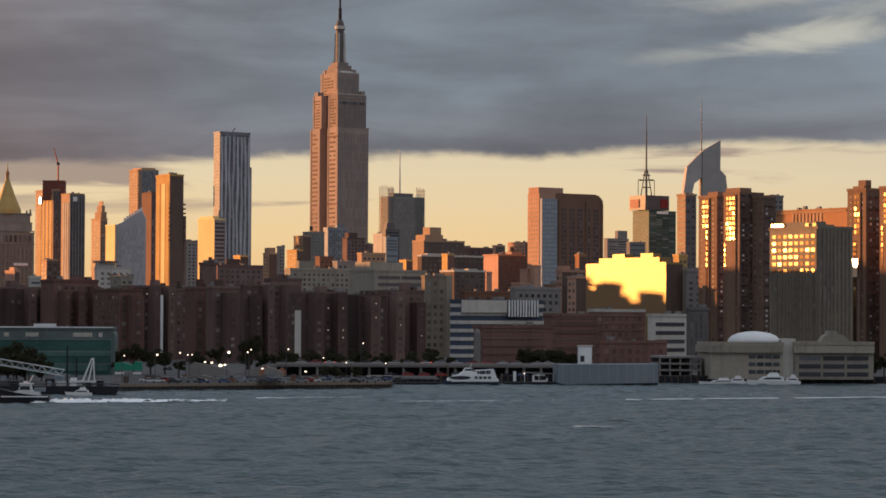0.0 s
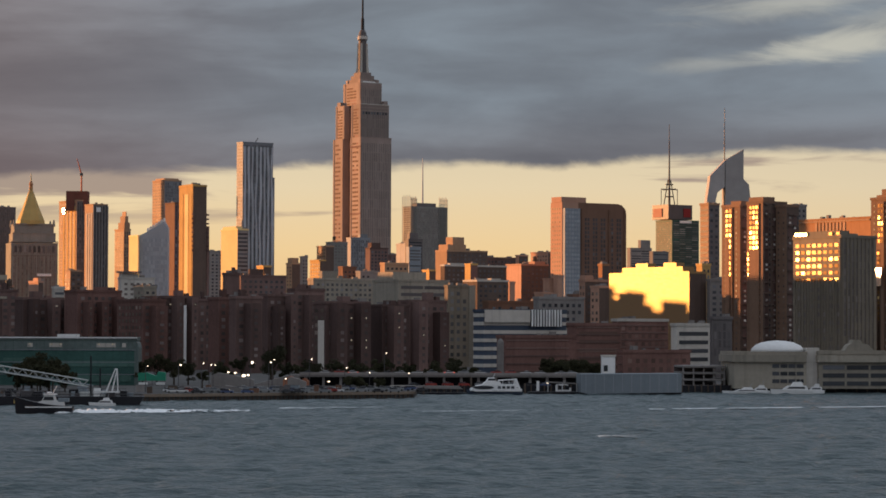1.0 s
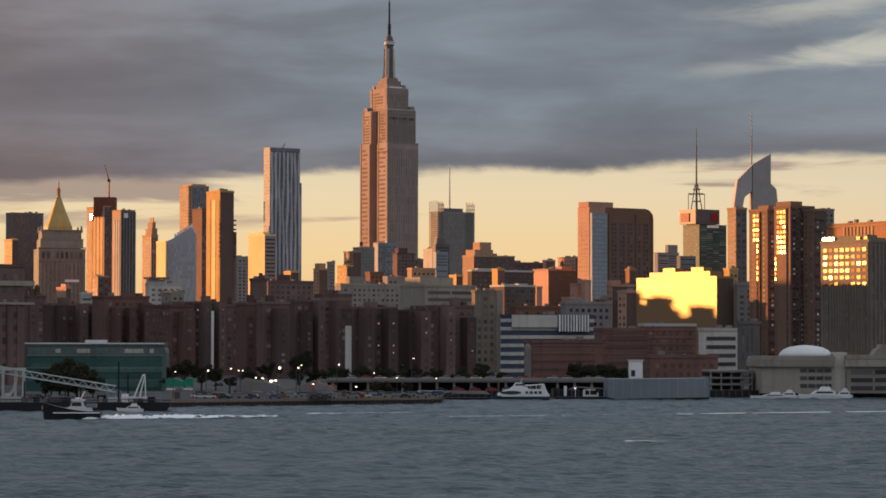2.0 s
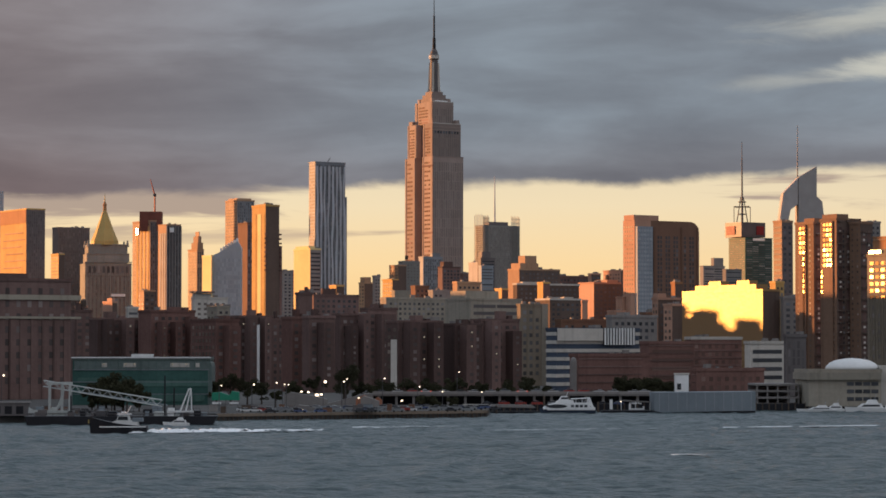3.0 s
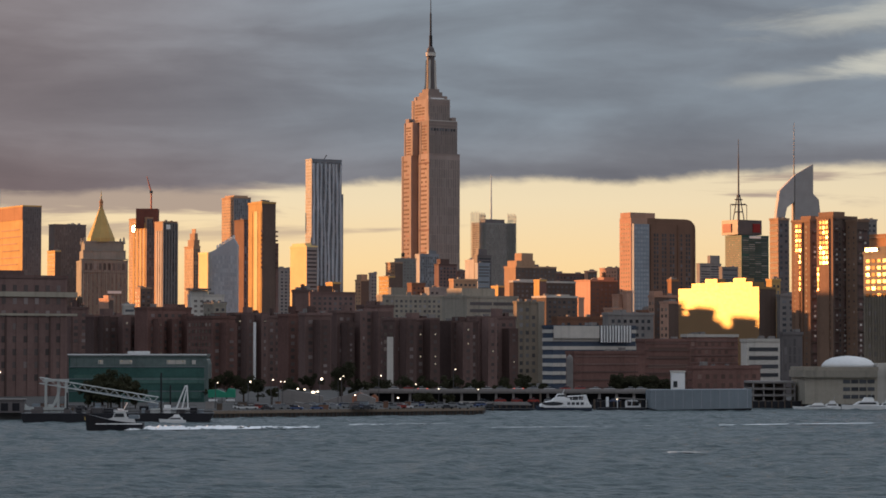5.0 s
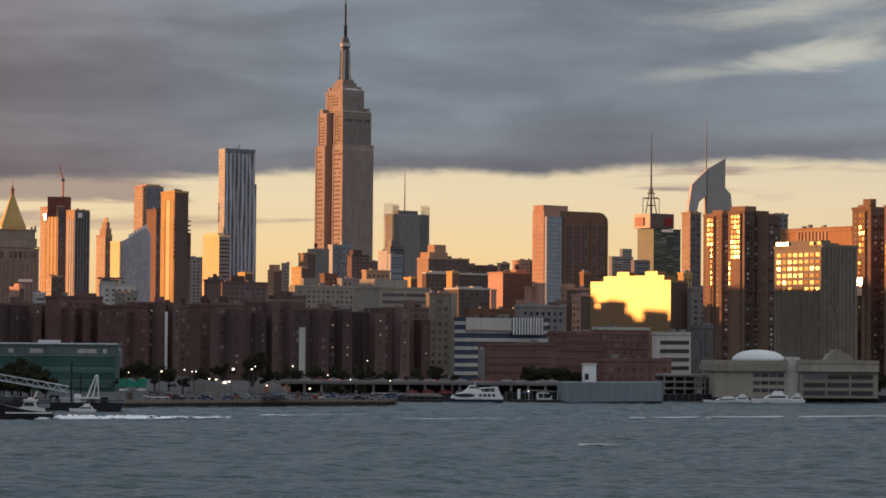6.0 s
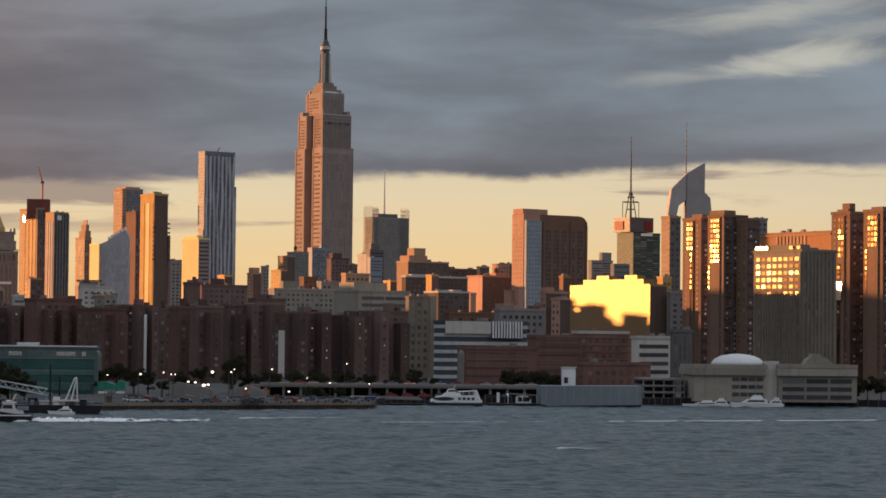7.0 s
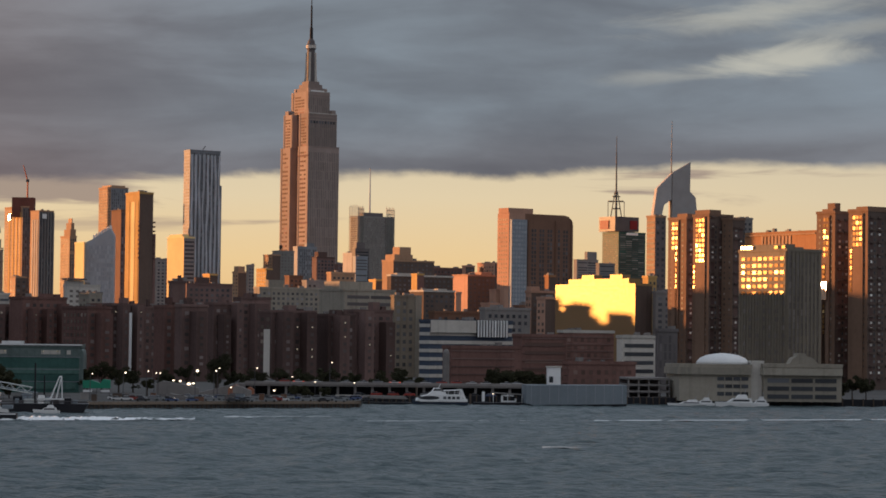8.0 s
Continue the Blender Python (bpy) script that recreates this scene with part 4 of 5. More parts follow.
# screen-walled tower with a needle
screen = building("screen_tower", "grey tower with pale screen walls and thin needle", 78.8, 4000.0, 69.1, 23.1, 219.2, smoked_glass, front="slots", side="ribbons", glass=stone_panes, kit=0)
w = 67.1
for a, b in ((-1.5, 10), (w - 14, w + 1.5)):
    for i in range(9):
        xx = a + (b - a) * i / 8
        part("screen_rod", box(xx - 0.3, xx + 0.3, -2, -1.3, 0, 234 - (i % 3) * 1.6), smoked_glass, screen)
    for zz in (222, 228):
        part("screen_rail", box(a, b, -1.2, -0.9, zz, zz + 0.6), smoked_glass, screen)
for i in range(6):
    part("screen_rod", box(-2.6, -1.9, 1 + i * 4, 1.5 + i * 4, 0, 236 - (i % 2) * 2), smoked_glass, screen)
part("roof_house", box(w * 0.2, w * 0.75, 4, 18, 217, 224), dark_cladding, screen)
part("needle", tube((w * 0.45, 12, 218), (w * 0.45, 12, 296.4), 1.5, 0.5), steel, screen)

# brown slab tower with pale glass strip and cut corners
brown = thing("apartment_tower", "brown brick tower with sunlit flank, glass strip and cut roof corners", "building", 159.6, 2000.0, GROUND - 0.6, GRID)
# paler stone puts the sun on this flank into its colour
part("flank_wall", box(0, 16.0, 0, 15.4, 0, 124.5), salmon_stone, brown, "flank in paler stone standing in for sunlight")
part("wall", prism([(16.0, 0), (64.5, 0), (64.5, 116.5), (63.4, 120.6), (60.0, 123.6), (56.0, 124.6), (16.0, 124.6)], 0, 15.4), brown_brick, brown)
part("roof_house", box(0, 24.5, 1.0, 14.4, 124.6, 128.8), salmon_stone, brown)
part("glass_strip", box(0.4, 15.6, -3.2, -0.05, 0, 119.6), blue_glass, brown, "pale grey glass strip")
for i in range(5):
    part("mullion", box(2.4 + i * 2.9, 2.75 + i * 2.9, -3.45, -3.22, 0, 119), steel, brown)
bm = bmesh.new()
front_panes(bm, 0.9, 15.2, 4, 118, 5, 34, -3.2, 0.78, 0.55)
part("glazing", bm, slab_panes, brown, "small panes on glass strip", "stuff")
for k in range(5):
    bm = bmesh.new()
    front_panes(bm, 22 + k * 8.0, 27.5 + k * 8.0, 30, 113, 2, 24, 0.0, 0.6, 0.7)
    part("glazing", bm, panes, brown, "paired columns of dark windows", "stuff")
bm = bmesh.new()
side_panes(bm, 1.5, 14, 30, 121, 4, 26, 0.0, 0.45, 0.42)
part("glazing", bm, flank_panes, brown, "small flank windows", "stuff")
for xx in (18.6, 46.0, 62.0):
    part("pier", box(xx, xx + 1.6, -0.7, -0.05, 0, 119.5), brown_brick, brown)
# masted tower with red signs
masted = building("masted_tower", "dark green glass tower with red signs and tall mast", 506.8, 4100.0, 56.7, 42.3, 203.9, green_glass, front="ribbons", side="windows", glass=soft_panes, kit=0)
z = 203.9
part("top_block", box(-6, 44, 2, 44, z, z + 24), dark_metal, masted)
part("sign", box(25, 40, 0.8, 1.9, z + 4, z + 18), red_sign, masted, "square red sign panel")
part("sign", box(-7.3, -6.1, 18, 40, z + 4, z + 18), red_sign, masted, "square red sign panel")
part("sign", box(16, 40, -1.0, -0.1, z - 6, z - 2), white_paint, masted, "white plain bar sign")
bm = bmesh.new()
for zz, r in ((z + 24, 12), (z + 38, 9), (z + 50, 17), (z + 58, 8)):
    for k in range(4):
        a = radians(90 * k)
        add_tube(bm, (12, 22, zz), (12 + r * math.cos(a), 22 + r * math.sin(a), zz), 0.9, sides=6)
for k in range(4):
    a = radians(45 + 90 * k)
    add_tube(bm, (12 + 9 * math.cos(a), 22 + 9 * math.sin(a), z + 24), (12 + 2 * math.cos(a), 22 + 2 * math.sin(a), z + 66), 0.9, sides=6)
for sx in (-1, 1):
    add_tube(bm, (12 + sx * 17, 22, z + 24), (12 + sx * 17, 22, z + 50), 0.6, sides=6)
part("lattice", bm, dark_metal, masted, "lattice mast base with cross arms", "stuff")
for r, z0, z1 in ((2.0, z + 24, z + 80), (1.4, z + 80, z + 130), (0.7, z + 130, 361.3)):
    part("mast", tube((12, 22, z0), (12, 22, z1), r, r * 0.7), dark_metal, masted)

# crystal tower with sheared crown
crystal = thing("crystal_tower", "grey glass tower with sheared crystal crown and spire", "skyscraper", 0, 0, 0)
Y = 4000.0
bm = prism([(578.6, 0), (580.1, 296.4), (608.9, 313.5), (608.6, 265.9), (617.5, 256.9), (620.9, 222.8), (620.6, 0)], Y, Y + 40)
part("glass_wall", bm, crystal_glass, crystal)
bm = prism([(541.9, 0), (549.2, 222.8), (555.7, 271.3), (579.2, 295.5), (578.9, 253.3), (567.2, 244.4), (562.6, 222.8), (561.6, 0)], Y + 1, Y + 30)
part("facet", bm, crystal_glass, crystal, "tilted glass facet")
part("spire", tube((581.0, Y + 20, 292.8), (581.5, Y + 20, 381.0), 1.0, 0.4), dark_metal, crystal)

# brown waterfront towers: stepped wings with columns of bay windows


def brown_wing(label, x, y, w, dep, top, columns, front_columns, caps=()):
    """One wing. columns: (from, to, lowest, highest) along the flank; front_columns: window columns on the front."""
    # the front is a darker copy of the flank brick: its shade is painted
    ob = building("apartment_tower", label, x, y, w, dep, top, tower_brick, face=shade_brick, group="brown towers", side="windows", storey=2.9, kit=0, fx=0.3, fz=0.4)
    h = top - GROUND + 0.6
    for a, b, z0, z1 in columns:
        lo, hi = z0 - GROUND + 0.6, z1 - GROUND + 0.6
        part("bay", box(-0.7, -0.15, a - 0.3, b + 0.3, 0, hi + 0.6), tower_brick, ob)
        n, m = max(1, round((b - a) / 2.6)), max(1, round((hi - lo) / 2.9))
        dy, dz = (b - a) / n, (hi - lo) / m
        pane = None
        for k in range(m):
            for i in range(n):
                if pane is None:
                    o = pane = part("bay_window", box(-0.85, -0.72, -dy * 0.36, dy * 0.36, -dz * 0.30, dz * 0.30), clear_panes, ob)
                else:
                    o = new("bay_window", pane.data)
                    o.parent = ob
                o.location = (0, a + (i + 0.5) * dy, lo + (k + 0.5) * dz)
    for k, cx in enumerate(front_columns):
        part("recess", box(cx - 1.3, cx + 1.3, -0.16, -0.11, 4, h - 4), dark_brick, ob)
        bm = bmesh.new()
        front_panes(bm, cx - 1.1, cx + 1.1, 5, h - 5, 1, int(h / 3.1), -0.1, 0.62, 0.42, 0.45, random.Random(k + int(x)))
        part("glazing", bm, pale_panes, ob, "column of windows coloured pale for reflections", "stuff")
        bm = bmesh.new()
        front_panes(bm, cx + 1.6, cx + 3.0, 5, h - 5, 1, int(h / 3.1), -0.02, 0.7, 0.5, 0.1, random.Random(k + int(y)))
        part("glazing", bm, panes, ob, "column of dark windows", "stuff")
    for cx in front_columns:
        for i in range(int(h / 6.2)):
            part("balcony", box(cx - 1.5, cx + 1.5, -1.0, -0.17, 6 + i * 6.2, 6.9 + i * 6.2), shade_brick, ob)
    for a, b, c, e, up in caps:
        part("roof_house", box(w * a, w * b, dep * c, dep * e, h, h + up), tower_brick, ob)
    return ob


GLOW = "tall brown brick waterfront tower wing with glowing window column"
wing = brown_wing(GLOW, 214.1, 1420.0, 6.3, 15.9, 95.4, ((6.4, 11.9, 77.6, 94.0), (7.2, 8.6, 55.3, 77.0)), (3.4,), ((0.1, 0.9, 0.0, 0.55, 2.8),))
wing2 = brown_wing(GLOW, 222.2, 1390.0, 17.4, 13.5, 95.8, ((2.9, 10.6, 69.5, 94.6), (10.8, 12.2, 54.7, 68.8)), (2.6, 8.4, 13.8), ((0.02, 0.5, 0.0, 0.9, 3.2),))
brown_wing("lower brown brick wing with pale window columns", 234.6, 1385.0, 8.8, 9.0, 93.7, (), (2.4, 6.0))
wing3 = brown_wing(GLOW, 269.6, 1280.0, 11.2, 13.5, 92.6, ((3.7, 7.9, 69.5, 90.6), (6.2, 8.7, 58.5, 66.0), (6.6, 8.2, 30.0, 46.0)), (3.2, 8.0), ((0.0, 0.4, 0.1, 0.7, 2.0), (0.1, 0.45, 0.1, 0.5, 5.0)))
wing4 = brown_wing(GLOW, 279.9, 1250.0, 43.0, 13.7, 92.4, ((3.2, 10.1, 74.0, 90.4), (10.3, 11.8, 51.1, 73.6)), (2.4, 8.0, 14.0, 20.0, 26.0, 33.0), ((0.0, 0.3, 0.0, 0.6, 2.0),))
# a pane set at a slant in its bay, turned so that it throws the sun across the river
bm = box(-0.12, 0.0, -2.1, 2.1, -4.6, 4.6)
bm.transform(pose(-1.3, 6.6, 50.6, 0, 1.1, -6.0))
part("slanted_pane", bm, mirror_pane, wing3, "polished pane throwing back the sun")
green = building("apartment_tower", "grey tower with green cut-off roof", 300.2, 1750.0, 13.5, 3.5, 112.3, grey_stone, front="windows")
part("cut_roof", prism([(0, 88), (10, 88), (8, 98), (2, 98)], 1, 12), green_glass, green, "sloping green roof")

# ---- low waterfront ----
school = building("school_building", "low beige waterfront building with overhanging roof", 148.5, 1000.0, 29.2, None, 15.7, weathered_concrete, depth=25, kit=0, yaw=4)
w = 28.4
part("roof_slab", box(-1.2, w + 0.5, -1.6, 24, 10.6, 13.4), weathered_concrete, school)
for zz in (2.2, 5.2, 8.2):
    for i in range(4):
        a = w * 0.54 + i * w * 0.115
        part("opening", box(a, a + w * 0.10, -0.15, -0.05, zz, zz + 1.5), panes, school)
dome = tagged(part("dome", lathe([(10.8, 0), (10.4, 1.2), (9.0, 2.6), (6.5, 3.7), (3.0, 4.3), (0.2, 4.5)], 28), white_paint), "low white dome on roof of waterfront building", "dome")
dome.matrix_world = pose(167.7, 1012, 16.3 + 0.2)
for p in dome.data.polygons:
    p.use_smooth = True
tagged(part("stair_tower", box(177.8, 182.9, 1003, 1012, 2, 18.1), pale_concrete), "plain beige stair tower by the water", "building")
annex = building("school_building", "low beige waterfront building with long dark window bands", 182.3, 1000.0, 32.0, None, 16.1, weathered_concrete, depth=25, kit=0, yaw=4)
w = 30.9
part("roof_slab", box(-0.6, w + 1.0, -1.6, 24, 10.6, 13.4), weathered_concrete, annex)
for zz in (1.2, 4.4, 7.6):
    for i in range(3):
        a = w * (0.05 + i * 0.315)
        part("window_band", box(a, a + w * 0.285, -0.15, -0.05, zz, zz + 1.7), panes, annex)
hump = tagged(part("roof_house", prism([(0, 0), (12, 0), (9.5, 2.6), (7, 3.2), (6.5, 4.4), (3.4, 4.4), (3, 3.0), (1.5, 2.4)], 0, 8), weathered_concrete), "stepped beige roof house on waterfront building", "roof house")
hump.matrix_world = pose(193.3, 1004, 16.9)

garage = thing("parking_garage", "open concrete parking decks with dark gaps", "building", 129.2, 1010, GROUND - 0.3, 3)
w = 17.2
for k in range(4):
    part("deck", box(0, w, 0, 20, k * 2.6, k * 2.6 + 0.8), grey_stone, garage)
for i in range(5):
    part("column", box(i * (w - 0.6) / 4, i * (w - 0.6) / 4 + 0.6, 0.4, 1.0, 0, 8.6), grey_stone, garage)
part("back_wall", box(0, w, 20, 20.5, 0, 8.6), dark_cladding, garage)

barge = thing("covered_barge", "long grey covered barge moored at the bulkhead", "barge", 84.7, 968, 0, 3)
w = 39.0
part("hull", prism([(0.6, 0.0), (w, 0.0), (w, 1.0), (0, 1.0)], 0.4, 14), black_hull, barge)
part("cover", prism([(0, 1.0), (2.2, 0.4), (w, 1.0), (w, 8.3), (0, 8.0)], 0, 14), grey_paint, barge, "plain grey cover")
for i in range(11):
    part("seam", box(w * (i + 0.5) / 11, w * (i + 0.5) / 11 + 0.12, -0.06, -0.01, 1.0, 8.0), steel, barge)
hut = thing("white_hut", "small white hut with dark doorway", "hut", 96.3, 1005, GROUND)
part("wall", box(0, 5.2, 0, 5, 0, 12), white_paint, hut)
part("roof", box(-0.3, 5.5, -0.3, 5.3, 12, 12.5), pale_concrete, hut)
part("doorway", box(0.6, 2.2, -0.12, -0.02, 6.0, 8.4), panes, hut)

# laboratory block: white band with dark slots, navy floors
lab = thing("facade_screen", "white slatted upper facade over navy floors", "facade", 58.4, 1198.4, 0, GRID)
w = 46.0
part("upper_band", box(0.4, w * 0.585, -0.5, -0.1, 28.5, 34.4), pale_concrete, lab)
for i in range(11):
    part("slat", box(w * (0.60 + i * 0.037), w * (0.618 + i * 0.037), -0.9, -0.4, 26.5, 34.6), white_paint, lab)
part("dark_backing", box(w * 0.59, w, -0.45, -0.1, 26.5, 34.5), black_hull, lab)
pod = tagged(part("rounded_bay", lathe([(1.4, 0), (1.4, 16.7), (1.2, 17.6), (0.7, 18.4), (0.1, 18.7)], 16), grey_stone), "pale rounded stair bay beside brick block", "building")
pod.matrix_world = pose(60.1, 1085, GROUND)

# pale strips on the brick estate
for x, y, z0, z1, wide in ((-19.9, 1270, 11.1, 29.3, 3.1), (-92.2, 1330, 17.3, 37.2, 1.2)):
    tagged(part("pale_wall_strip", box(x - wide / 2, x + wide / 2, y, y + 3, GROUND, z1), white_paint if wide < 2 else pale_concrete), "tall pale end wall strip of brick block", "wall")


def viaduct():
    """The riverside road on columns."""
    ob = tagged(new("viaduct"), "low elevated riverside road on columns", "viaduct", kind="structure")
    x0, x1, y, z = -24.0, 92.0, 1000.0, 7.0
    part("deck", box(x0, x1, y, y + 12, z - 0.9, z), grey_stone, ob)
    # black sheet added behind the columns as the shade under the deck
    part("back_wall", box(x0, x1, y + 10.5, y + 11, 0, z - 0.9), black_hull, ob, "added black sheet for the shade under the road")
    part("guard_rail", box(x0, x1, y - 0.25, y - 0.05, z - 0.2, z + 0.9), grey_stone, ob)
    for i in range(17):
        xx = x0 + (x1 - x0) * (i + 0.3) / 17
        part("column", box(xx, xx + 1.0, y + 1, y + 2, 0, z - 0.9), grey_stone, ob)
    part("ramp", prism([(x0 - 20, GROUND), (x0, GROUND), (x0, z), (x0 - 3, z)], y, y + 10), grey_stone, ob)


viaduct()

paints = [material("car_paint_" + n, c, 0.35, 0.2, vary=0.05, spec=0.5) for n, c in (("white", (0.6, 0.6, 0.6)), ("grey", (0.2, 0.21, 0.22)), ("black", (0.03, 0.03, 0.035)), ("red", (0.30, 0.04, 0.03)), ("blue", (0.05, 0.08, 0.18)))]
tyre_rubber = material("tyre_rubber", (0.02, 0.02, 0.02), 0.9)


def car(x, y, z, yaw, paint, tall=0.0):
    ob = thing("car", "parked car with dark windows by the water", "car", x, y, z, yaw, "parked cars")
    part("body", prism([(-2.2, 0.35), (2.2, 0.35), (2.25, 0.8), (2.0, 0.95 + tall), (1.0, 1.0 + tall), (-2.1, 1.0 + tall), (-2.25, 0.8)], -0.9, 0.9), paint, ob)
    part("cabin", prism([(-1.7, 1.0 + tall), (1.05, 1.0 + tall), (0.45, 1.5 + tall), (-1.3, 1.5 + tall)], -0.78, 0.78), panes, ob)
    part("roof", box(-1.25, 0.4, -0.74, 0.74, 1.5 + tall, 1.56 + tall), paint, ob)
    for sx in (-1.4, 1.4):
        for sy in (-0.92, 0.74):
            part("wheel", tube((sx, sy, 0.33), (sx, sy + 0.18, 0.33), 0.33, sides=10), tyre_rubber, ob)
    return ob


rng = random.Random(5)
cars = [car(-300 - 6 * i, 900, GROUND, 0, p, 0.3 * (i % 2)) for i, p in enumerate(paints)]
for i in range(46):
    px = -68 + i * 2.0 + rng.uniform(-0.6, 0.6)
    py = rng.choice((893, 905, 918, 932)) + px * 0.25
    src = cars[rng.choice((0, 1, 1, 2, 2, 4, 3, 1))]
    copy_thing(src, pose(px, py, GROUND, 0, 0, rng.uniform(-8, 8)))
for i in range(18):
    c = copy_thing(cars[rng.choice((0, 0, 1, 2, 3))], pose(-20.8 + i * 6.2 + rng.uniform(-1, 1), 1003 + rng.choice((0, 4)), 7.0, 0, 0, rng.choice((0, 180))))
    if i % 3 == 0:
        for sx in (-2.1, 1.6):
            part("tail_light", box(sx, sx + 0.5, -0.96, -0.88, 0.72, 0.92), tail_light, c, "glowing red tail light")
for i in range(10):
    copy_thing(cars[rng.randrange(5)], pose(21.3 + i * 6.5, 996 + rng.uniform(-4, 4), GROUND, 0, 0, rng.uniform(-10, 10)))
for i in range(8):
    copy_thing(cars[rng.randrange(5)], pose(-150.4 + i * 5.0, 872 + rng.uniform(-3, 12), GROUND, 0, 0, rng.uniform(-20, 20)))
for c in cars:
    for o in (*c.children_recursive, c):
        bpy.data.objects.remove(o)


def street_lamp(x, y, z, r=0.45, mat=lamp_light):
    r *= 0.62
    ob = thing("street_lamp", "tall street lamp with glowing head", "street lamp", x, y, GROUND, 0, "street lamps")
    h = z - GROUND
    part("pole", tube((0, 0, 0), (0, 0, h), 0.16, 0.1), dark_metal, ob)
    part("arm", tube((0, 0, h), (0.8, -0.3, h + 0.25), 0.08), dark_metal, ob)
    bm = bmesh.new()
    bmesh.ops.create_icosphere(bm, subdivisions=2, radius=r)
    bmesh.ops.translate(bm, verts=bm.verts, vec=(0.8, -0.5, h + 0.1))
    part("lamp_head", bm, mat, ob, "glowing lamp head")


street_lamp(-66.7, 930.0, 11.5, 0.55)
street_lamp(-59.6, 950.0, 11.9, 0.4)
street_lamp(-56.1, 940.0, 11.4, 0.35)
street_lamp(-54.9, 945.0, 11.3, 0.35)
street_lamp(-40.5, 930.0, 12.5, 0.8)
street_lamp(-33.3, 920.0, 12.7, 0.45)
street_lamp(-34.5, 990.0, 12.8, 0.35)
street_lamp(-19.3, 960.0, 13.4, 0.4)
street_lamp(-6.0, 960.0, 10.2, 0.35)
street_lamp(9.5, 1010.0, 15.3, 0.35)
street_lamp(-150.2, 880.0, 15.4, 0.5)
street_lamp(-149.1, 860.0, 7.5, 0.35)
street_lamp(-76.2, 900.0, 11.5, 0.3)
# headlamps and work lights at ground level
for x, y, z, r in ((-50.0, 960.0, 8.5, 0.5), (-47.3, 958.0, 8.3, 0.55), (-43.7, 950.0, 7.4, 0.9), (-42.1, 951.0, 7.6, 0.6), (-27.7, 940.0, 6.5, 0.4), (-11.6, 930.0, 5.7, 0.5), (3.6, 996.0, 7.9, 0.35), (19.1, 996.0, 7.7, 0.35), (73.4, 990.0, 4.0, 0.4)):
    r *= 0.62
    lamp = thing("work_light", "small bright work light on a short post", "lamp", x, y, GROUND)
    part("post", tube((0, 0, 0), (0, 0, z - GROUND), 0.1), dark_metal, lamp)
    bm = bmesh.new()
    bmesh.ops.create_icosphere(bm, subdivisions=2, radius=r)
    bmesh.ops.scale(bm, verts=bm.verts, vec=(1.4, 1, 0.8))
    bmesh.ops.translate(bm, verts=bm.verts, vec=(0, -0.2, z - GROUND))
    part("lamp_head", bm, lamp_light, lamp, "glowing lamp head")


def tree(x, y, z, h, r, seed, squash=0.8):
    """Tapered trunk, forked limbs and a crown of many small leaf clumps."""
    g = random.Random(seed)
    ob = thing("tree", "dark leafy tree in evening shade", "tree", x, y, z, 0, "waterfront trees")
    bm = bmesh.new()
    add_tube(bm, (0, 0, 0), (0, 0, h * 0.45), h * 0.035, h * 0.022)
    for k in range(6):
        a = k * 1.05 + g.random()
        add_tube(bm, (0, 0, h * g.uniform(0.28, 0.45)), (r * 0.6 * math.cos(a), r * 0.6 * math.sin(a), h * g.uniform(0.6, 0.8)), h * 0.016, h * 0.006, sides=5)
    part("trunk", bm, bark, ob)
    co, faces = [], []
    lobes = [(Vector((g.gauss(0, 0.42), g.gauss(0, 0.42), g.gauss(0, 0.38) * squash)) * r, r * g.uniform(0.25, 0.5)) for _ in range(13)]
    for c, lr in lobes:
        for k in range(150):
            v = Vector((g.gauss(0, 1), g.gauss(0, 1), g.gauss(0, 1))).normalized() * lr * g.random() ** 0.4
            p = c + Vector((v.x, v.y, v.z * squash)) + Vector((0, 0, h * 0.64))
            if p.z < h * 0.18:
                continue
            s = g.uniform(0.2, 0.42)
            m = Euler((g.uniform(0, 6), g.uniform(0, 6), g.uniform(0, 6))).to_matrix()
            i = len(co)
            co += [p + m @ Vector(q) * s for q in ((-1, -0.6, 0), (0.2, -0.8, 0.2), (1, 0.1, 0), (0, 0.8, -0.2))]
            faces.append((i, i + 1, i + 2, i + 3))
    me = bpy.data.meshes.new("crown")
    me.from_pydata(co, [], faces)
    me.materials.append(leaf)
    crown = new("crown", me)
    crown.parent = ob


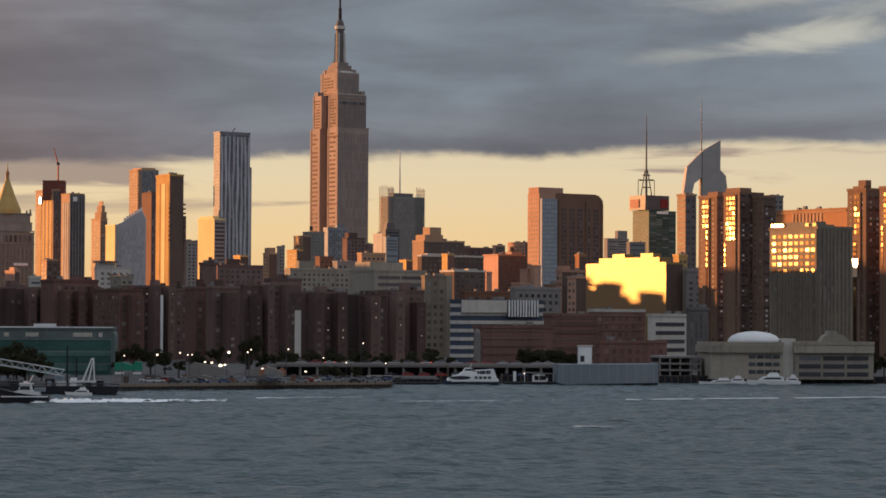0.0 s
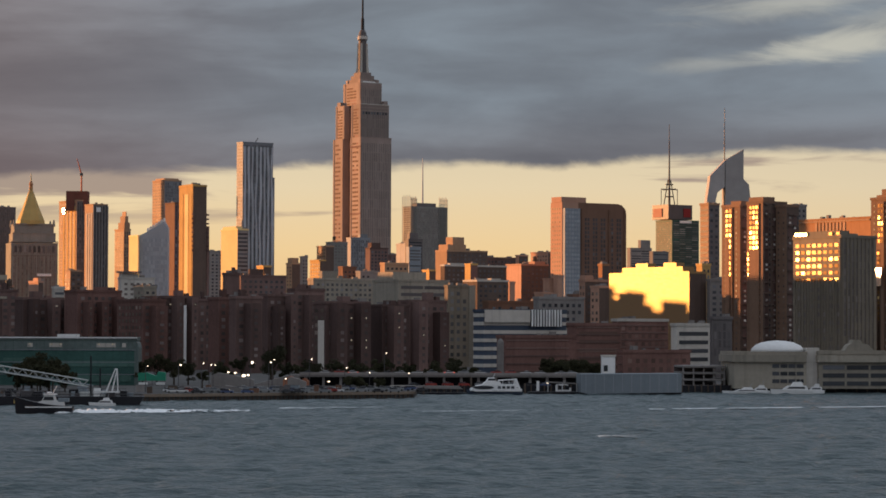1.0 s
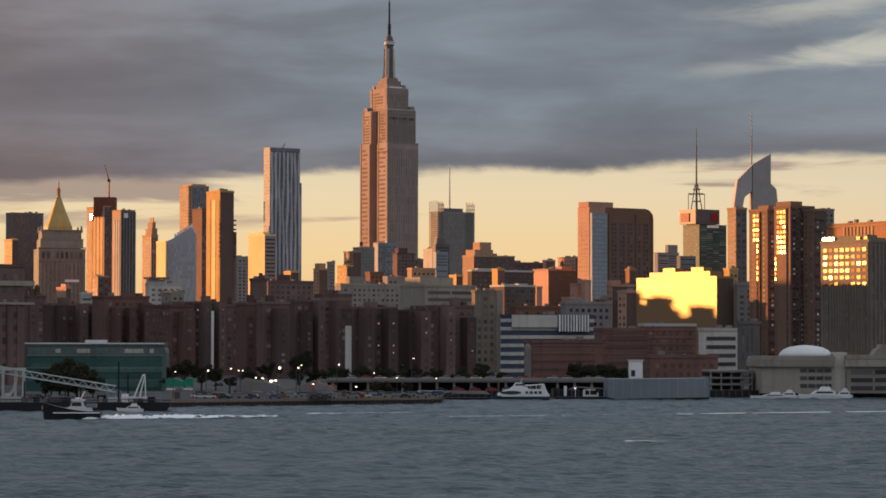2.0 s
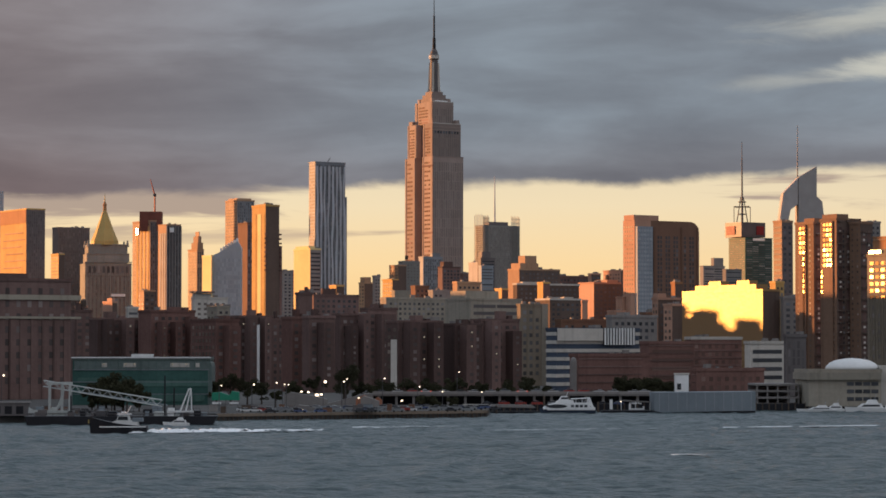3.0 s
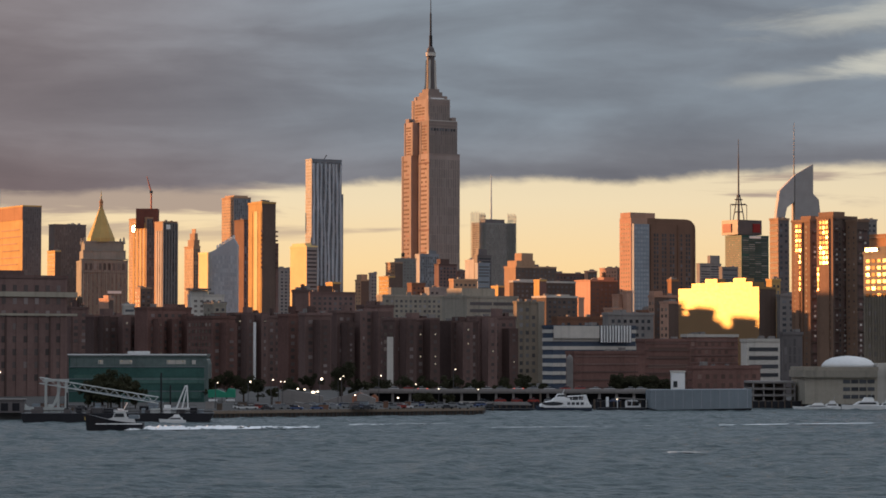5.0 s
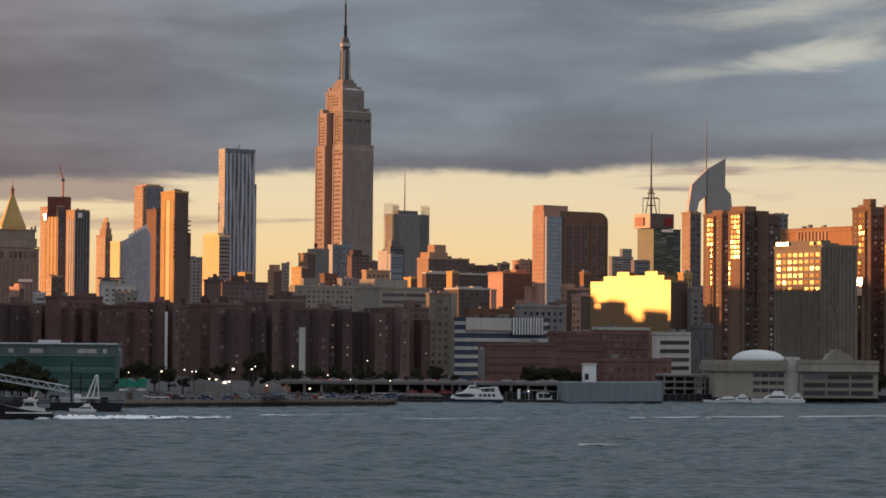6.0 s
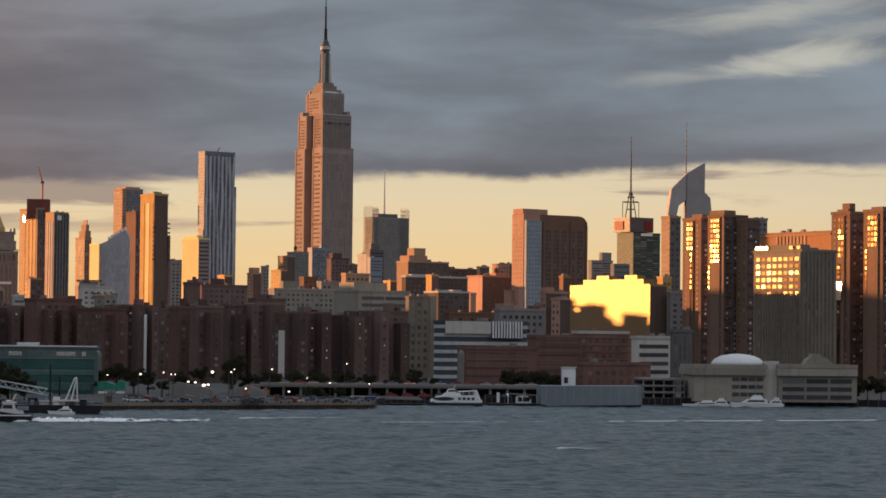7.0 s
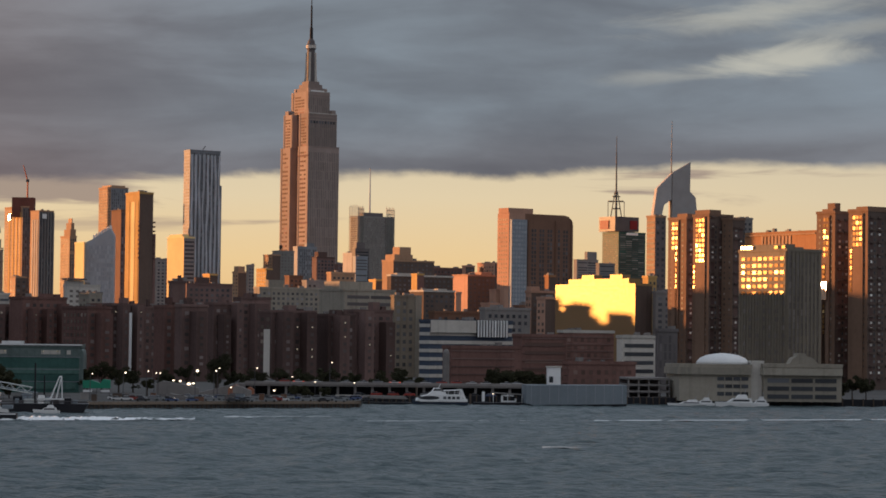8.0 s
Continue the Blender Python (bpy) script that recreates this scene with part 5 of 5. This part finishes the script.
for i, (x, y, z, h, r) in enumerate((
        (-35.0, 1005.0, 6.2, 19, 6.2), (-81.0, 1010.0, 5.4, 12, 6.0), (-74.1, 1008.0, 5.4, 11, 5.0), (-86.2, 1005.0, 5.5, 10, 4.0), (-68.9, 1015.0, 6.0, 10, 4.5),
        (-116.4, 900.0, 6.7, 14, 5.0), (-110.7, 903.0, 6.7, 14.5, 5.2), (-113.1, 898.0, 6.8, 12, 5.0), (-122.1, 905.0, 6.6, 10, 3.8), (-118.8, 896.0, 6.6, 9, 4.6), (-113.6, 894.0, 6.6, 8.5, 4.6), (-108.6, 897.0, 6.6, 9, 4.4), (-104.5, 899.0, 6.6, 8, 3.8),
        (74.3, 1020.0, 3.4, 10, 4.4), (81.5, 1025.0, 3.3, 11, 5.0), (87.9, 1020.0, 3.4, 10, 4.6), (93.4, 1030.0, 3.2, 10, 4.0), (77.4, 1022.0, 3.5, 11, 5.0), (84.0, 1021.0, 3.5, 12, 5.4), (89.5, 1020.0, 3.5, 10, 4.4), (95.0, 1022.0, 3.3, 9, 4.0),
        (37.0, 1030.0, 3.2, 8, 4.0), (41.6, 1030.0, 3.2, 7, 3.6), (46.2, 1030.0, 3.2, 6.5, 3.0), (-18.0, 1020.0, 4.3, 8, 3.6), (-23.7, 1020.0, 4.3, 8, 3.4),
        (-4.0, 950.0, 3.2, 5, 3.0), (0.2, 950.0, 3.2, 4.6, 2.8), (7.7, 960.0, 2.9, 4, 2.4), (-59.8, 960.0, 4.6, 7, 2.6), (-0.9, 1025.0, 4.2, 8, 3.4), (15.1, 1025.0, 4.2, 8, 3.2), (187.7, 1030.0, 5.7, 8, 4.0), (218.9, 1025.0, 4.6, 8, 3.8), (224.5, 1030.0, 4.5, 9, 4.2), (229.8, 1028.0, 4.6, 8, 3.8))):
    tree(x, y, GROUND, h, r, 20 + i)
rng = random.Random(8)
for i in range(11):
    tree(-56.3 + i * 9.4 + rng.uniform(-2, 2), 1032 + rng.uniform(0, 14), GROUND, rng.uniform(8, 12), rng.uniform(3.2, 5.0), 60 + i)

# green awning stand and pale tents
stand = thing("green_stand", "green awning stand with white base strips", "stand", -81.9, 935, GROUND)
part("awning", prism([(0, 3.2), (10, 3.2), (10, 6.2), (7.5, 6.6), (6.5, 5.0), (3, 6.2), (0, 6.0)], 0, 4), green_paint, stand)
for a in (0.2, 6.6):
    part("counter", box(a, a + 3.2, -0.1, 1.0, 1.8, 2.6), white_paint, stand)
for a in (0.3, 5.0, 9.6):
    part("post", box(a, a + 0.2, 1, 1.2, 0, 3.2), dark_metal, stand)
for x, y, wide, h in ((-55.9, 948, 16, 6.0), (-27.4, 952, 7, 4.5), (-49.3, 905, 7, 2.2)):
    tent = thing("tent", "pale canvas shelter on the waterfront", "tent", x, y, GROUND)
    part("canvas", prism([(0, 0), (wide, 0), (wide, h * 0.55), (wide * 0.6, h * 0.8), (wide * 0.15, h), (0, h * 0.8)], 0, 6), grey_stone, tent)

for x, y, wide, h in ((-30.2, 986, 6.0, 4.2), (-23.6, 988, 3.6, 3.4)):
    tent = thing("tent", "rust-orange canvas shelter beside the road ramp", "tent", x, y, GROUND)
    part("canvas", prism([(0, 0), (wide, 0), (wide, h * 0.6), (wide * 0.5, h), (0, h * 0.6)], 0, 6), orange_canvas, tent)
    part("ridge_pole", tube((wide * 0.5, -0.3, h + 0.05), (wide * 0.5, 6.3, h + 0.05), 0.08), dark_metal, tent)

# timber facing along the pier
fender = tagged(new("pier_fender"), "dark timber facing along the pier edge", "bulkhead", kind="structure")
ax, ay, bx, by = -74.1, 864.0, 19.5, 912.0
for i in range(60):
    f = (i + 0.5) / 60
    px, py = ax + (bx - ax) * f, ay + (by - ay) * f
    part("pile", tube((px, py - 0.35, -1.5), (px, py - 0.35, GROUND + 0.2), 0.28, sides=6), bulkhead, fender)
bm = prism([(0, 1.6), (math.hypot(bx - ax, by - ay), 1.6), (math.hypot(bx - ax, by - ay), 2.6), (0, 2.6)], -0.9, -0.6)
bm.transform(pose(ax, ay, 0, 0, 0, math.degrees(math.atan2(by - ay, bx - ax))))
part("waler", bm, material("worn_timber", (0.20, 0.155, 0.12), 0.9, vary=0.3, grain=1.0), fender, "paler worn timber beam")

# sheds, fences and crates along the quay
quay = random.Random(17)
shed = thing("dock_shed", "low dark dock shed with square openings", "shed", -151.2, 842, GROUND)
part("wall", box(0, 16, 0, 6, 0, 4.2), dark_cladding, shed)
part("roof", box(-0.4, 16.4, -0.4, 6.4, 4.2, 4.6), grey_stone, shed)
for i in range(4):
    part("opening", box(1 + i * 3.8, 3.4 + i * 3.8, -0.1, -0.01, 0.6, 3.2), black_hull, shed)
fence = thing("fence", "dark mesh fence along the quay", "fence", -136.4, 846, GROUND, 3)
for i in range(30):
    part("post", box(i * 2.0, i * 2.0 + 0.12, 0, 0.12, 0, 2.4), dark_metal, fence)
for zz in (0.3, 1.3, 2.3):
    part("rail", box(0, 58, 0.02, 0.1, zz, zz + 0.12), dark_metal, fence)
for i in range(34):
    f = quay.random()
    cx = -137.1 + f * 135
    cy = 866 + 0.12 * f * 400 + quay.uniform(-10, 14)
    a, b, h = quay.uniform(1.2, 3.4), quay.uniform(1.2, 2.4), quay.uniform(0.9, 2.6)
    crate = thing("crate", "stacked site crate on the quay", "crate", cx, cy, GROUND, quay.uniform(-12, 12), "quay crates")
    part("box", box(-a / 2, a / 2, -b / 2, b / 2, 0, h), quay.choice((dark_cladding, grey_stone, bulkhead, grey_paint, brown_brick)), crate)
    part("lid", box(-a / 2 - 0.06, a / 2 + 0.06, -b / 2 - 0.06, b / 2 + 0.06, h, h + 0.12), dark_metal, crate)

wall = tagged(new("quay_wall"), "timber quay wall with piles, planking blackened for shadow", "quay", kind="structure")
qa, qb = Vector((23.3, 984.0, 0)), Vector((145.1, 1006.0, 0))
run = (qb - qa).length
lean = math.degrees(math.atan2(qb.y - qa.y, qb.x - qa.x))
bm = box(0, run, -0.6, -0.1, -1.5, GROUND + 0.5)
bm.transform(pose(qa.x, qa.y, 0, 0, 0, lean))
# near-black planking puts the shadow along the shore into its colour
part("planking", bm, black_hull, wall)
part("planking", box(qb.x, qb.x + 260, 1006.0, 1006.6, -1.5, GROUND + 0.5), black_hull, wall)
for i in range(46):
    p = qa.lerp(qb, (i + 0.5) / 46)
    part("pile", tube((p.x, p.y - 0.8, -1.5), (p.x, p.y - 0.8, GROUND + 0.9), 0.26, sides=6), bulkhead, wall)
for i in range(30):
    part("pile", tube((qb.x + 3 + i * 4.2, 1005.7, -1.5), (qb.x + 3 + i * 4.2, 1005.7, GROUND + 0.9), 0.26, sides=6), bulkhead, wall)

# ---- work barge, gangway and boats ----
deck = thing("work_barge", "long low black work barge with white deck gear", "barge", -131.7, 815, 0, 3)
w = 62.0
part("hull", prism([(1, -0.5), (w - 2, -0.5), (w, 3.0), (0, 3.0)], 0, 12), black_hull, deck)
part("deck_rail", box(0.5, w - 0.5, 0.05, 0.2, 3.7, 3.9), dark_metal, deck)
for i in range(16):
    part("stanchion", box(1 + i * (w - 2) / 15, 1.12 + i * (w - 2) / 15, 0.05, 0.2, 3.0, 3.7), dark_metal, deck)
gear = random.Random(31)
for i in range(22):
    gx, gw, gh = gear.uniform(2, w - 5), gear.uniform(0.8, 3.4), gear.uniform(0.6, 2.2)
    part("deck_gear", box(gx, gx + gw, 2 + gear.uniform(0, 6), 9.5, 3.0, 3.0 + gh), gear.choice((black_hull, dark_cladding, dark_metal, grey_paint, worn_white)), deck)
for gx, gh in ((14, 6.5), (44.5, 13.0), (47.5, 9.0)):
    part("spud_pole", tube((gx, 9.8, 1.0), (gx, 9.8, 3.0 + gh), 0.28, 0.24), black_hull, deck, "dark upright spud pole")
part("yellow_mark", box(w * 0.33, w * 0.33 + 2, -0.1, -0.02, 0.8, 1.9), gold_leaf, deck)

gang = thing("gangway", "long white truss gangway sloping down to barge", "gangway", 0, 0, 0)
a, b = Vector((-129.2, 838.0, 14.3)), Vector((-88.3, 822.0, 8.1))
for off in (0, 2.6):
    for lift in (-2.0, 0):
        part("chord", tube(a + Vector((0, off, lift)), b + Vector((0, off, lift)), 0.14, sides=6), worn_white, gang)
    for i in range(22):
        p, q = a.lerp(b, i / 22), a.lerp(b, (i + 1) / 22)
        lo, hi = (-2.0, 0) if i % 2 else (0, -2.0)
        part("brace", tube(p + Vector((0, off, lo)), q + Vector((0, off, hi)), 0.07, sides=5), worn_white, gang)
part("walkway", prism([(a.x, a.z - 2.15), (b.x, b.z - 2.15), (b.x, b.z - 1.9), (a.x, a.z - 1.9)], a.y, a.y + 2.4), grey_paint, gang)

portal = thing("portal_frame", "white steel portal frame carrying gangway end", "frame", -127.7, 836, 2.0)
for xx in (0.5, 4.6, 7.2):
    part("upright", box(xx, xx + 0.8, 0, 0.8, 0, 12.9 - 2.0), worn_white, portal)
part("beam", box(0, 8.4, 0, 0.9, 12.9 - 2.0, 13.4 - 1.6), worn_white, portal)
part("base", box(-4, 8.6, -0.5, 3, 0, 1.8), worn_white, portal)
part("cabin", box(-3.6, -1.2, 0, 2.4, 1.8, 3.6), grey_paint, portal)
arch = [(0.5 + 4.4 * math.sin(k * math.pi / 16), 1.8 + 8.6 * (1 - math.cos(k * math.pi / 16))) for k in range(9)]
part("arch", prism(arch + [(x + 0.9, z - 0.2) for x, z in reversed(arch)], 0.05, 0.75), worn_white, portal, "curved white brace")
part("winch", box(1.6, 3.4, -0.4, 1.2, 1.8, 3.4), worn_white, portal)
part("bulwark", prism([(-6.0, 1.6), (9.0, 1.6), (9.4, 2.4), (-4.4, 2.6), (-5.8, 3.6)], -0.9, -0.6), worn_white, portal)

frame_crane = thing("deck_crane", "white two-legged deck crane on barge", "crane", -84.6, 820, 2.6)
for x0, x1 in ((2.6, 5.4), (4.4, 6.0)):
    part("leg", tube((x0, 0, 2.0), (x1, 0, 9.2), 0.28, 0.2), white_paint, frame_crane)
part("tie", tube((5.2, 0, 9.0), (6.1, 0, 9.2), 0.25), white_paint, frame_crane)
part("backstay", tube((6.0, 0, 9.2), (6.3, 0, 2.2), 0.2), white_paint, frame_crane)
part("house", box(-1.4, 0.6, -0.4, 1.6, 0.4, 3.0), white_paint, frame_crane)
part("deck_plate", box(-1.6, 6.8, -0.6, 2, 1.6, 2.1), white_paint, frame_crane)


def hull_mesh(length, beam, depth, lift=0.5, n=14):
    """A boat's hull: pointed bow towards -x, flat stern."""
    bm = bmesh.new()
    rings = []
    for i in range(n + 1):
        f = i / n
        half = beam / 2 * min(1.0, (math.sin(min(1.0, f * 1.9) * math.pi / 2)) ** 0.8 + 0.02)
        top = depth + lift * (1 - f) ** 2
        keel = -0.5 + 0.5 * (1 - min(1, f * 3)) ** 2
        x = f * length - (1 - f) ** 3 * 0.6
        rings.append([bm.verts.new(p) for p in ((x, -half, top), (x + 0.4 * (1 - f), -half * 0.8, 0.1), (x + 0.9 * (1 - f), 0, keel), (x + 0.4 * (1 - f), half * 0.8, 0.1), (x, half, top))])
    for lo, hi in zip(rings, rings[1:]):
        for k in range(4):
            bm.faces.new((lo[k], hi[k], hi[k + 1], lo[k + 1]))
        bm.faces.new((lo[4], hi[4], hi[0], lo[0]))
    bm.faces.new(rings[0])
    bm.faces.new(rings[-1][::-1])
    return bm


pilot = thing("motor_boat", "black-hulled motor boat with white wheelhouse", "boat", -99.8, 738, 0.1, 2)
pilot.scale = (1.08, 1.1, 1.2)
part("hull", hull_mesh(15.2, 4.4, 1.9, 2.3), black_hull, pilot)
part("rub_strake", box(2.5, 15.0, -2.25, -2.15, 1.55, 1.8), white_paint, pilot)
part("deckhouse", prism([(5.2, 1.7), (13.0, 1.7), (12.6, 3.0), (10.6, 3.2), (10.2, 4.6), (7.6, 4.6), (6.9, 3.2), (5.6, 2.8)], -1.5, 1.5), white_paint, pilot)
part("window_strip", prism([(7.2, 3.3), (10.1, 3.3), (9.9, 4.2), (7.6, 4.2)], -1.56, 1.56), panes, pilot)
part("roof", box(7.2, 10.8, -1.7, 1.7, 4.6, 4.8), white_paint, pilot)
part("mast", tube((9.6, 0, 4.8), (10.8, 0, 6.8), 0.12), white_paint, pilot)
part("radar", box(8.2, 9.4, -0.7, 0.7, 5.0, 5.3), white_paint, pilot)
part("stern_rail", box(11.2, 14.0, -1.5, 1.5, 2.9, 3.8), grey_paint, pilot)

ferry = thing("ferry", "white two-deck passenger ferry with dark blue hull", "ferry", 41.0, 962, 0, 4)
part("hull", hull_mesh(20.5, 6.6, 1.7, 0.5), blue_panel, ferry)
part("rub_strake", box(2.0, 20.3, -3.36, -3.28, 1.45, 1.75), white_paint, ferry)
part("main_deck", prism([(0.6, 1.75), (20.3, 1.75), (20.3, 2.5), (18.6, 2.7), (17.4, 4.2), (6.0, 4.2), (3.2, 3.6), (1.4, 2.8)], -3.25, 3.25), white_paint, ferry)
oval = [(5.6 + 4.0 * math.cos(k * math.tau / 18), 2.95 + 0.72 * math.sin(k * math.tau / 18)) for k in range(18)]
part("side_window", prism(oval, -3.33, 3.33), panes, ferry, "long oval dark side window")
for k in range(4):
    part("window", box(11.0 + k * 1.7, 12.2 + k * 1.7, -3.33, -3.26, 2.5, 3.5), panes, ferry)
part("upper_deck", prism([(5.6, 4.2), (12.4, 4.2), (12.0, 5.2), (7.2, 5.2), (6.2, 4.9)], -2.5, 2.5), white_paint, ferry)
part("wheelhouse", prism([(6.8, 5.2), (10.4, 5.2), (10.0, 6.7), (7.8, 6.7)], -1.7, 1.7), white_paint, ferry)
part("bridge_window", prism([(7.2, 5.6), (10.2, 5.6), (10.1, 6.3), (7.6, 6.3)], -1.76, 1.76), panes, ferry)
part("canopy", prism([(11.6, 5.5), (18.2, 5.9), (18.2, 6.1), (11.6, 5.8)], -2.4, 2.4), white_paint, ferry)
for xx in (13.0, 15.4, 17.8):
    part("canopy_post", tube((xx, -2.3, 4.2), (xx, -2.3, 5.8), 0.1), white_paint, ferry)
part("stern_fin", prism([(17.0, 4.2), (19.2, 2.6), (19.8, 2.6), (18.3, 6.4), (17.6, 6.4)], -2.6, -2.2), white_paint, ferry)
for k in range(5):
    part("rail_post", tube((12.8 + k * 1.2, -2.9, 4.2), (12.8 + k * 1.2, -2.9, 5.0), 0.05, sides=5), steel, ferry)
part("rail", box(12.6, 17.8, -2.95, -2.85, 4.95, 5.05), steel, ferry)
part("mast", tube((9.6, 0, 6.7), (10.3, 0, 8.4), 0.12), white_paint, ferry)

# ferry landing: pontoons, white gangway frames, mooring piles
landing = thing("landing_stage", "floating landing stage with white gangway frames", "dock", 65.0, 974, 0, 3)
part("pontoon", box(0, 20.0, 0, 6, -0.3, 1.0), black_hull, landing)
part("sign_board", box(3.0, 4.1, 0.4, 0.7, 1.4, 5.2), white_paint, landing, "plain upright white board")
part("post", box(3.4, 3.6, 0.45, 0.65, 1.0, 1.4), dark_metal, landing)
part("canopy", prism([(7.0, 4.6), (19.0, 4.0), (19.0, 4.3), (7.0, 5.0)], 1, 5), grey_stone, landing)
for xx in (7.4, 13.0, 18.6):
    part("canopy_post", box(xx, xx + 0.25, 1.1, 1.35, 1.0, 4.4), white_paint, landing)
part("gangway_frame", prism([(10.4, 1.2), (16.4, 1.2), (16.4, 2.6), (15.8, 2.6), (15.8, 1.8), (11.2, 1.8), (11.2, 3.6), (10.4, 3.6)], 0.2, 0.6), white_paint, landing, "white angled gangway frame")
shelter = thing("landing_shelter", "low pale roofed landing shelter on a pontoon", "shelter", 21.0, 968, 0, 4)
part("pontoon", box(-1, 20.0, 0, 6, -0.3, 0.8), black_hull, shelter)
part("roof", prism([(0.0, 2.4), (18.5, 2.1), (17.0, 3.2), (1.5, 3.4)], 0.5, 5), grey_stone, shelter)
for xx in (0.8, 6.5, 12.0, 17.2):
    part("post", box(xx, xx + 0.2, 0.7, 0.9, 0.8, 2.5), dark_metal, shelter)
rail = thing("pier_rail", "pale rail along a short pier", "rail", 11.5, 985, GROUND - 0.6, 0)
part("top_rail", box(0, 10.0, 0, 0.3, 0.9, 1.3), pale_concrete, rail)
for k in range(6):
    part("post", box(k * 1.9, k * 1.9 + 0.2, 0.05, 0.25, -1.0, 0.9), pale_concrete, rail)
for x, y, h in ((42.3, 966, 6.8), (63.2, 970, 4.4), (86.0, 972, 4.0), (24.0, 962, 3.2)):
    pile = tagged(part("mooring_pile", tube((0, 0, -2.0), (0, 0, h), 0.42, 0.36, sides=10), bulkhead), "dark round mooring pile in the water", "pile")
    pile.matrix_world = pose(x, y, 0)


def yacht(x, y, length, h, yaw, label):
    ob = thing("yacht", label, "boat", x, y, 0, yaw, "moored boats")
    part("hull", hull_mesh(length, length * 0.24, h * 0.35, 0.4), white_paint, ob)
    part("cabin", prism([(length * 0.25, h * 0.35), (length * 0.9, h * 0.35), (length * 0.85, h * 0.7), (length * 0.42, h * 0.7)], -length * 0.09, length * 0.09), white_paint, ob)
    part("window_strip", prism([(length * 0.36, h * 0.45), (length * 0.82, h * 0.45), (length * 0.8, h * 0.6), (length * 0.42, h * 0.6)], -length * 0.092, length * 0.092), panes, ob)
    part("flybridge", prism([(length * 0.48, h * 0.7), (length * 0.78, h * 0.7), (length * 0.74, h), (length * 0.55, h)], -length * 0.06, length * 0.06), white_paint, ob)
    part("mast", tube((length * 0.7, 0, h), (length * 0.74, 0, h * 1.5), 0.08), steel, ob)
    return ob


yacht(142.7, 990, 15, 2.6, 2, "low white moored launch with flat cabin")
yacht(152.7, 994, 9, 3.4, 4, "white moored motor yacht")
yacht(161.4, 988, 16, 4.8, 3, "large white moored motor yacht with flybridge")
yacht(175.2, 994, 8, 4.0, 0, "small white moored boat")
yacht(-117.2, 828, 7, 2.6, 0, "small white workboat beside barge")
yacht(-108.2, 830, 8, 3.0, 0, "small white workboat beside barge")
yacht(-86.3, 812, 8, 2.8, 0, "small white workboat beside barge")


def wake(x0, x1, y0, y1, wide0, wide1, seed, cut=0.0, tall=0.5, name="wake"):
    """Broken foam on the water: a ragged, lumpy strip with holes."""
    nx, ny = max(20, int((x1 - x0) * 2.2)), 14
    co, faces = [], []
    for i in range(nx + 1):
        f = i / nx
        for k in range(ny + 1):
            g = k / ny - 0.5
            x = x0 + (x1 - x0) * f
            y = y0 + (y1 - y0) * f + g * (wide0 + (wide1 - wide0) * f)
            lump = 0.45 + 0.9 * noise.noise((x * 0.22, y * 0.15, seed)) + 0.7 * noise.noise((x * 0.9, y * 0.5, seed + 3))
            z = 0.40 + tall * min(1.0, f * 4 + 0.35) * (1 - f) ** 1.2 * (1 - 4 * g * g) * max(0.0, lump)
            co.append((x, y, z))
    for i in range(nx):
        f = i / nx
        for k in range(ny):
            g = abs((k + 0.5) / ny - 0.5) * 2
            v = noise.noise((i * 0.09, k * 0.35, seed)) + 0.6 * noise.noise((i * 0.35, k * 0.9, seed + 5))
            if v > cut - 0.25 + 0.9 * f * f + 0.55 * g:
                a = i * (ny + 1) + k
                faces.append((a, a + ny + 1, a + ny + 2, a + 1))
    me = bpy.data.meshes.new(name)
    me.from_pydata(co, [], faces)
    me.materials.append(foam)
    tagged(new(name, me), "broken white foam trail on the river", "foam", kind="stuff")


wake(-88.5, -33.3, 738, 766, 9, 30, 3, -0.75, 2.0)
wake(-25.2, 20.7, 787, 806, 14, 16, 4, 0.15, 0.1)
wake(18.6, 90.0, 760, 786, 4.5, 4.5, 7, -0.1, 0.08)
wake(90.0, 215.0, 786, 836, 4.5, 5, 8, -1.1, 0.08)
wake(55.0, 65.4, 585, 586, 6, 3, 9, -0.2, 0.1, "whitecap")

# ---- unseen blocks added out of view, to the west, to shade the low city ----
rng = random.Random(11)
for i in range(16):
    y = 880 + i * 118
    # roof boxes sized to shape the shadow edge on the bright block
    shade_houses = {7: ((0.8, 1, 0.835, 0.905, 7.5),), 8: ((0.8, 1, 0.10, 0.31, 6.5), (0.8, 1, 0.138, 0.185, 14.0), (0.6, 1, 0.36, 0.64, 18.0))}.get(i, ((0.4, 0.9, 0.2, 0.5, 5.0),))
    # heights set by how far down each tower's flank should stay lit
    top = {4: 76, 5: 72, 6: 84, 7: 65.5, 8: 65.5}[i] if 4 <= i <= 8 else (62 if i < 9 else 46) + rng.choice((0, 4, 8, 12))
    building("apartment_block", "unseen brick block added to shade the low city", -0.212 * y - 130, y, 80, 117, top, dark_brick, front="windows", kit=0, yaw=0, group="brick estate", pent=shade_houses)
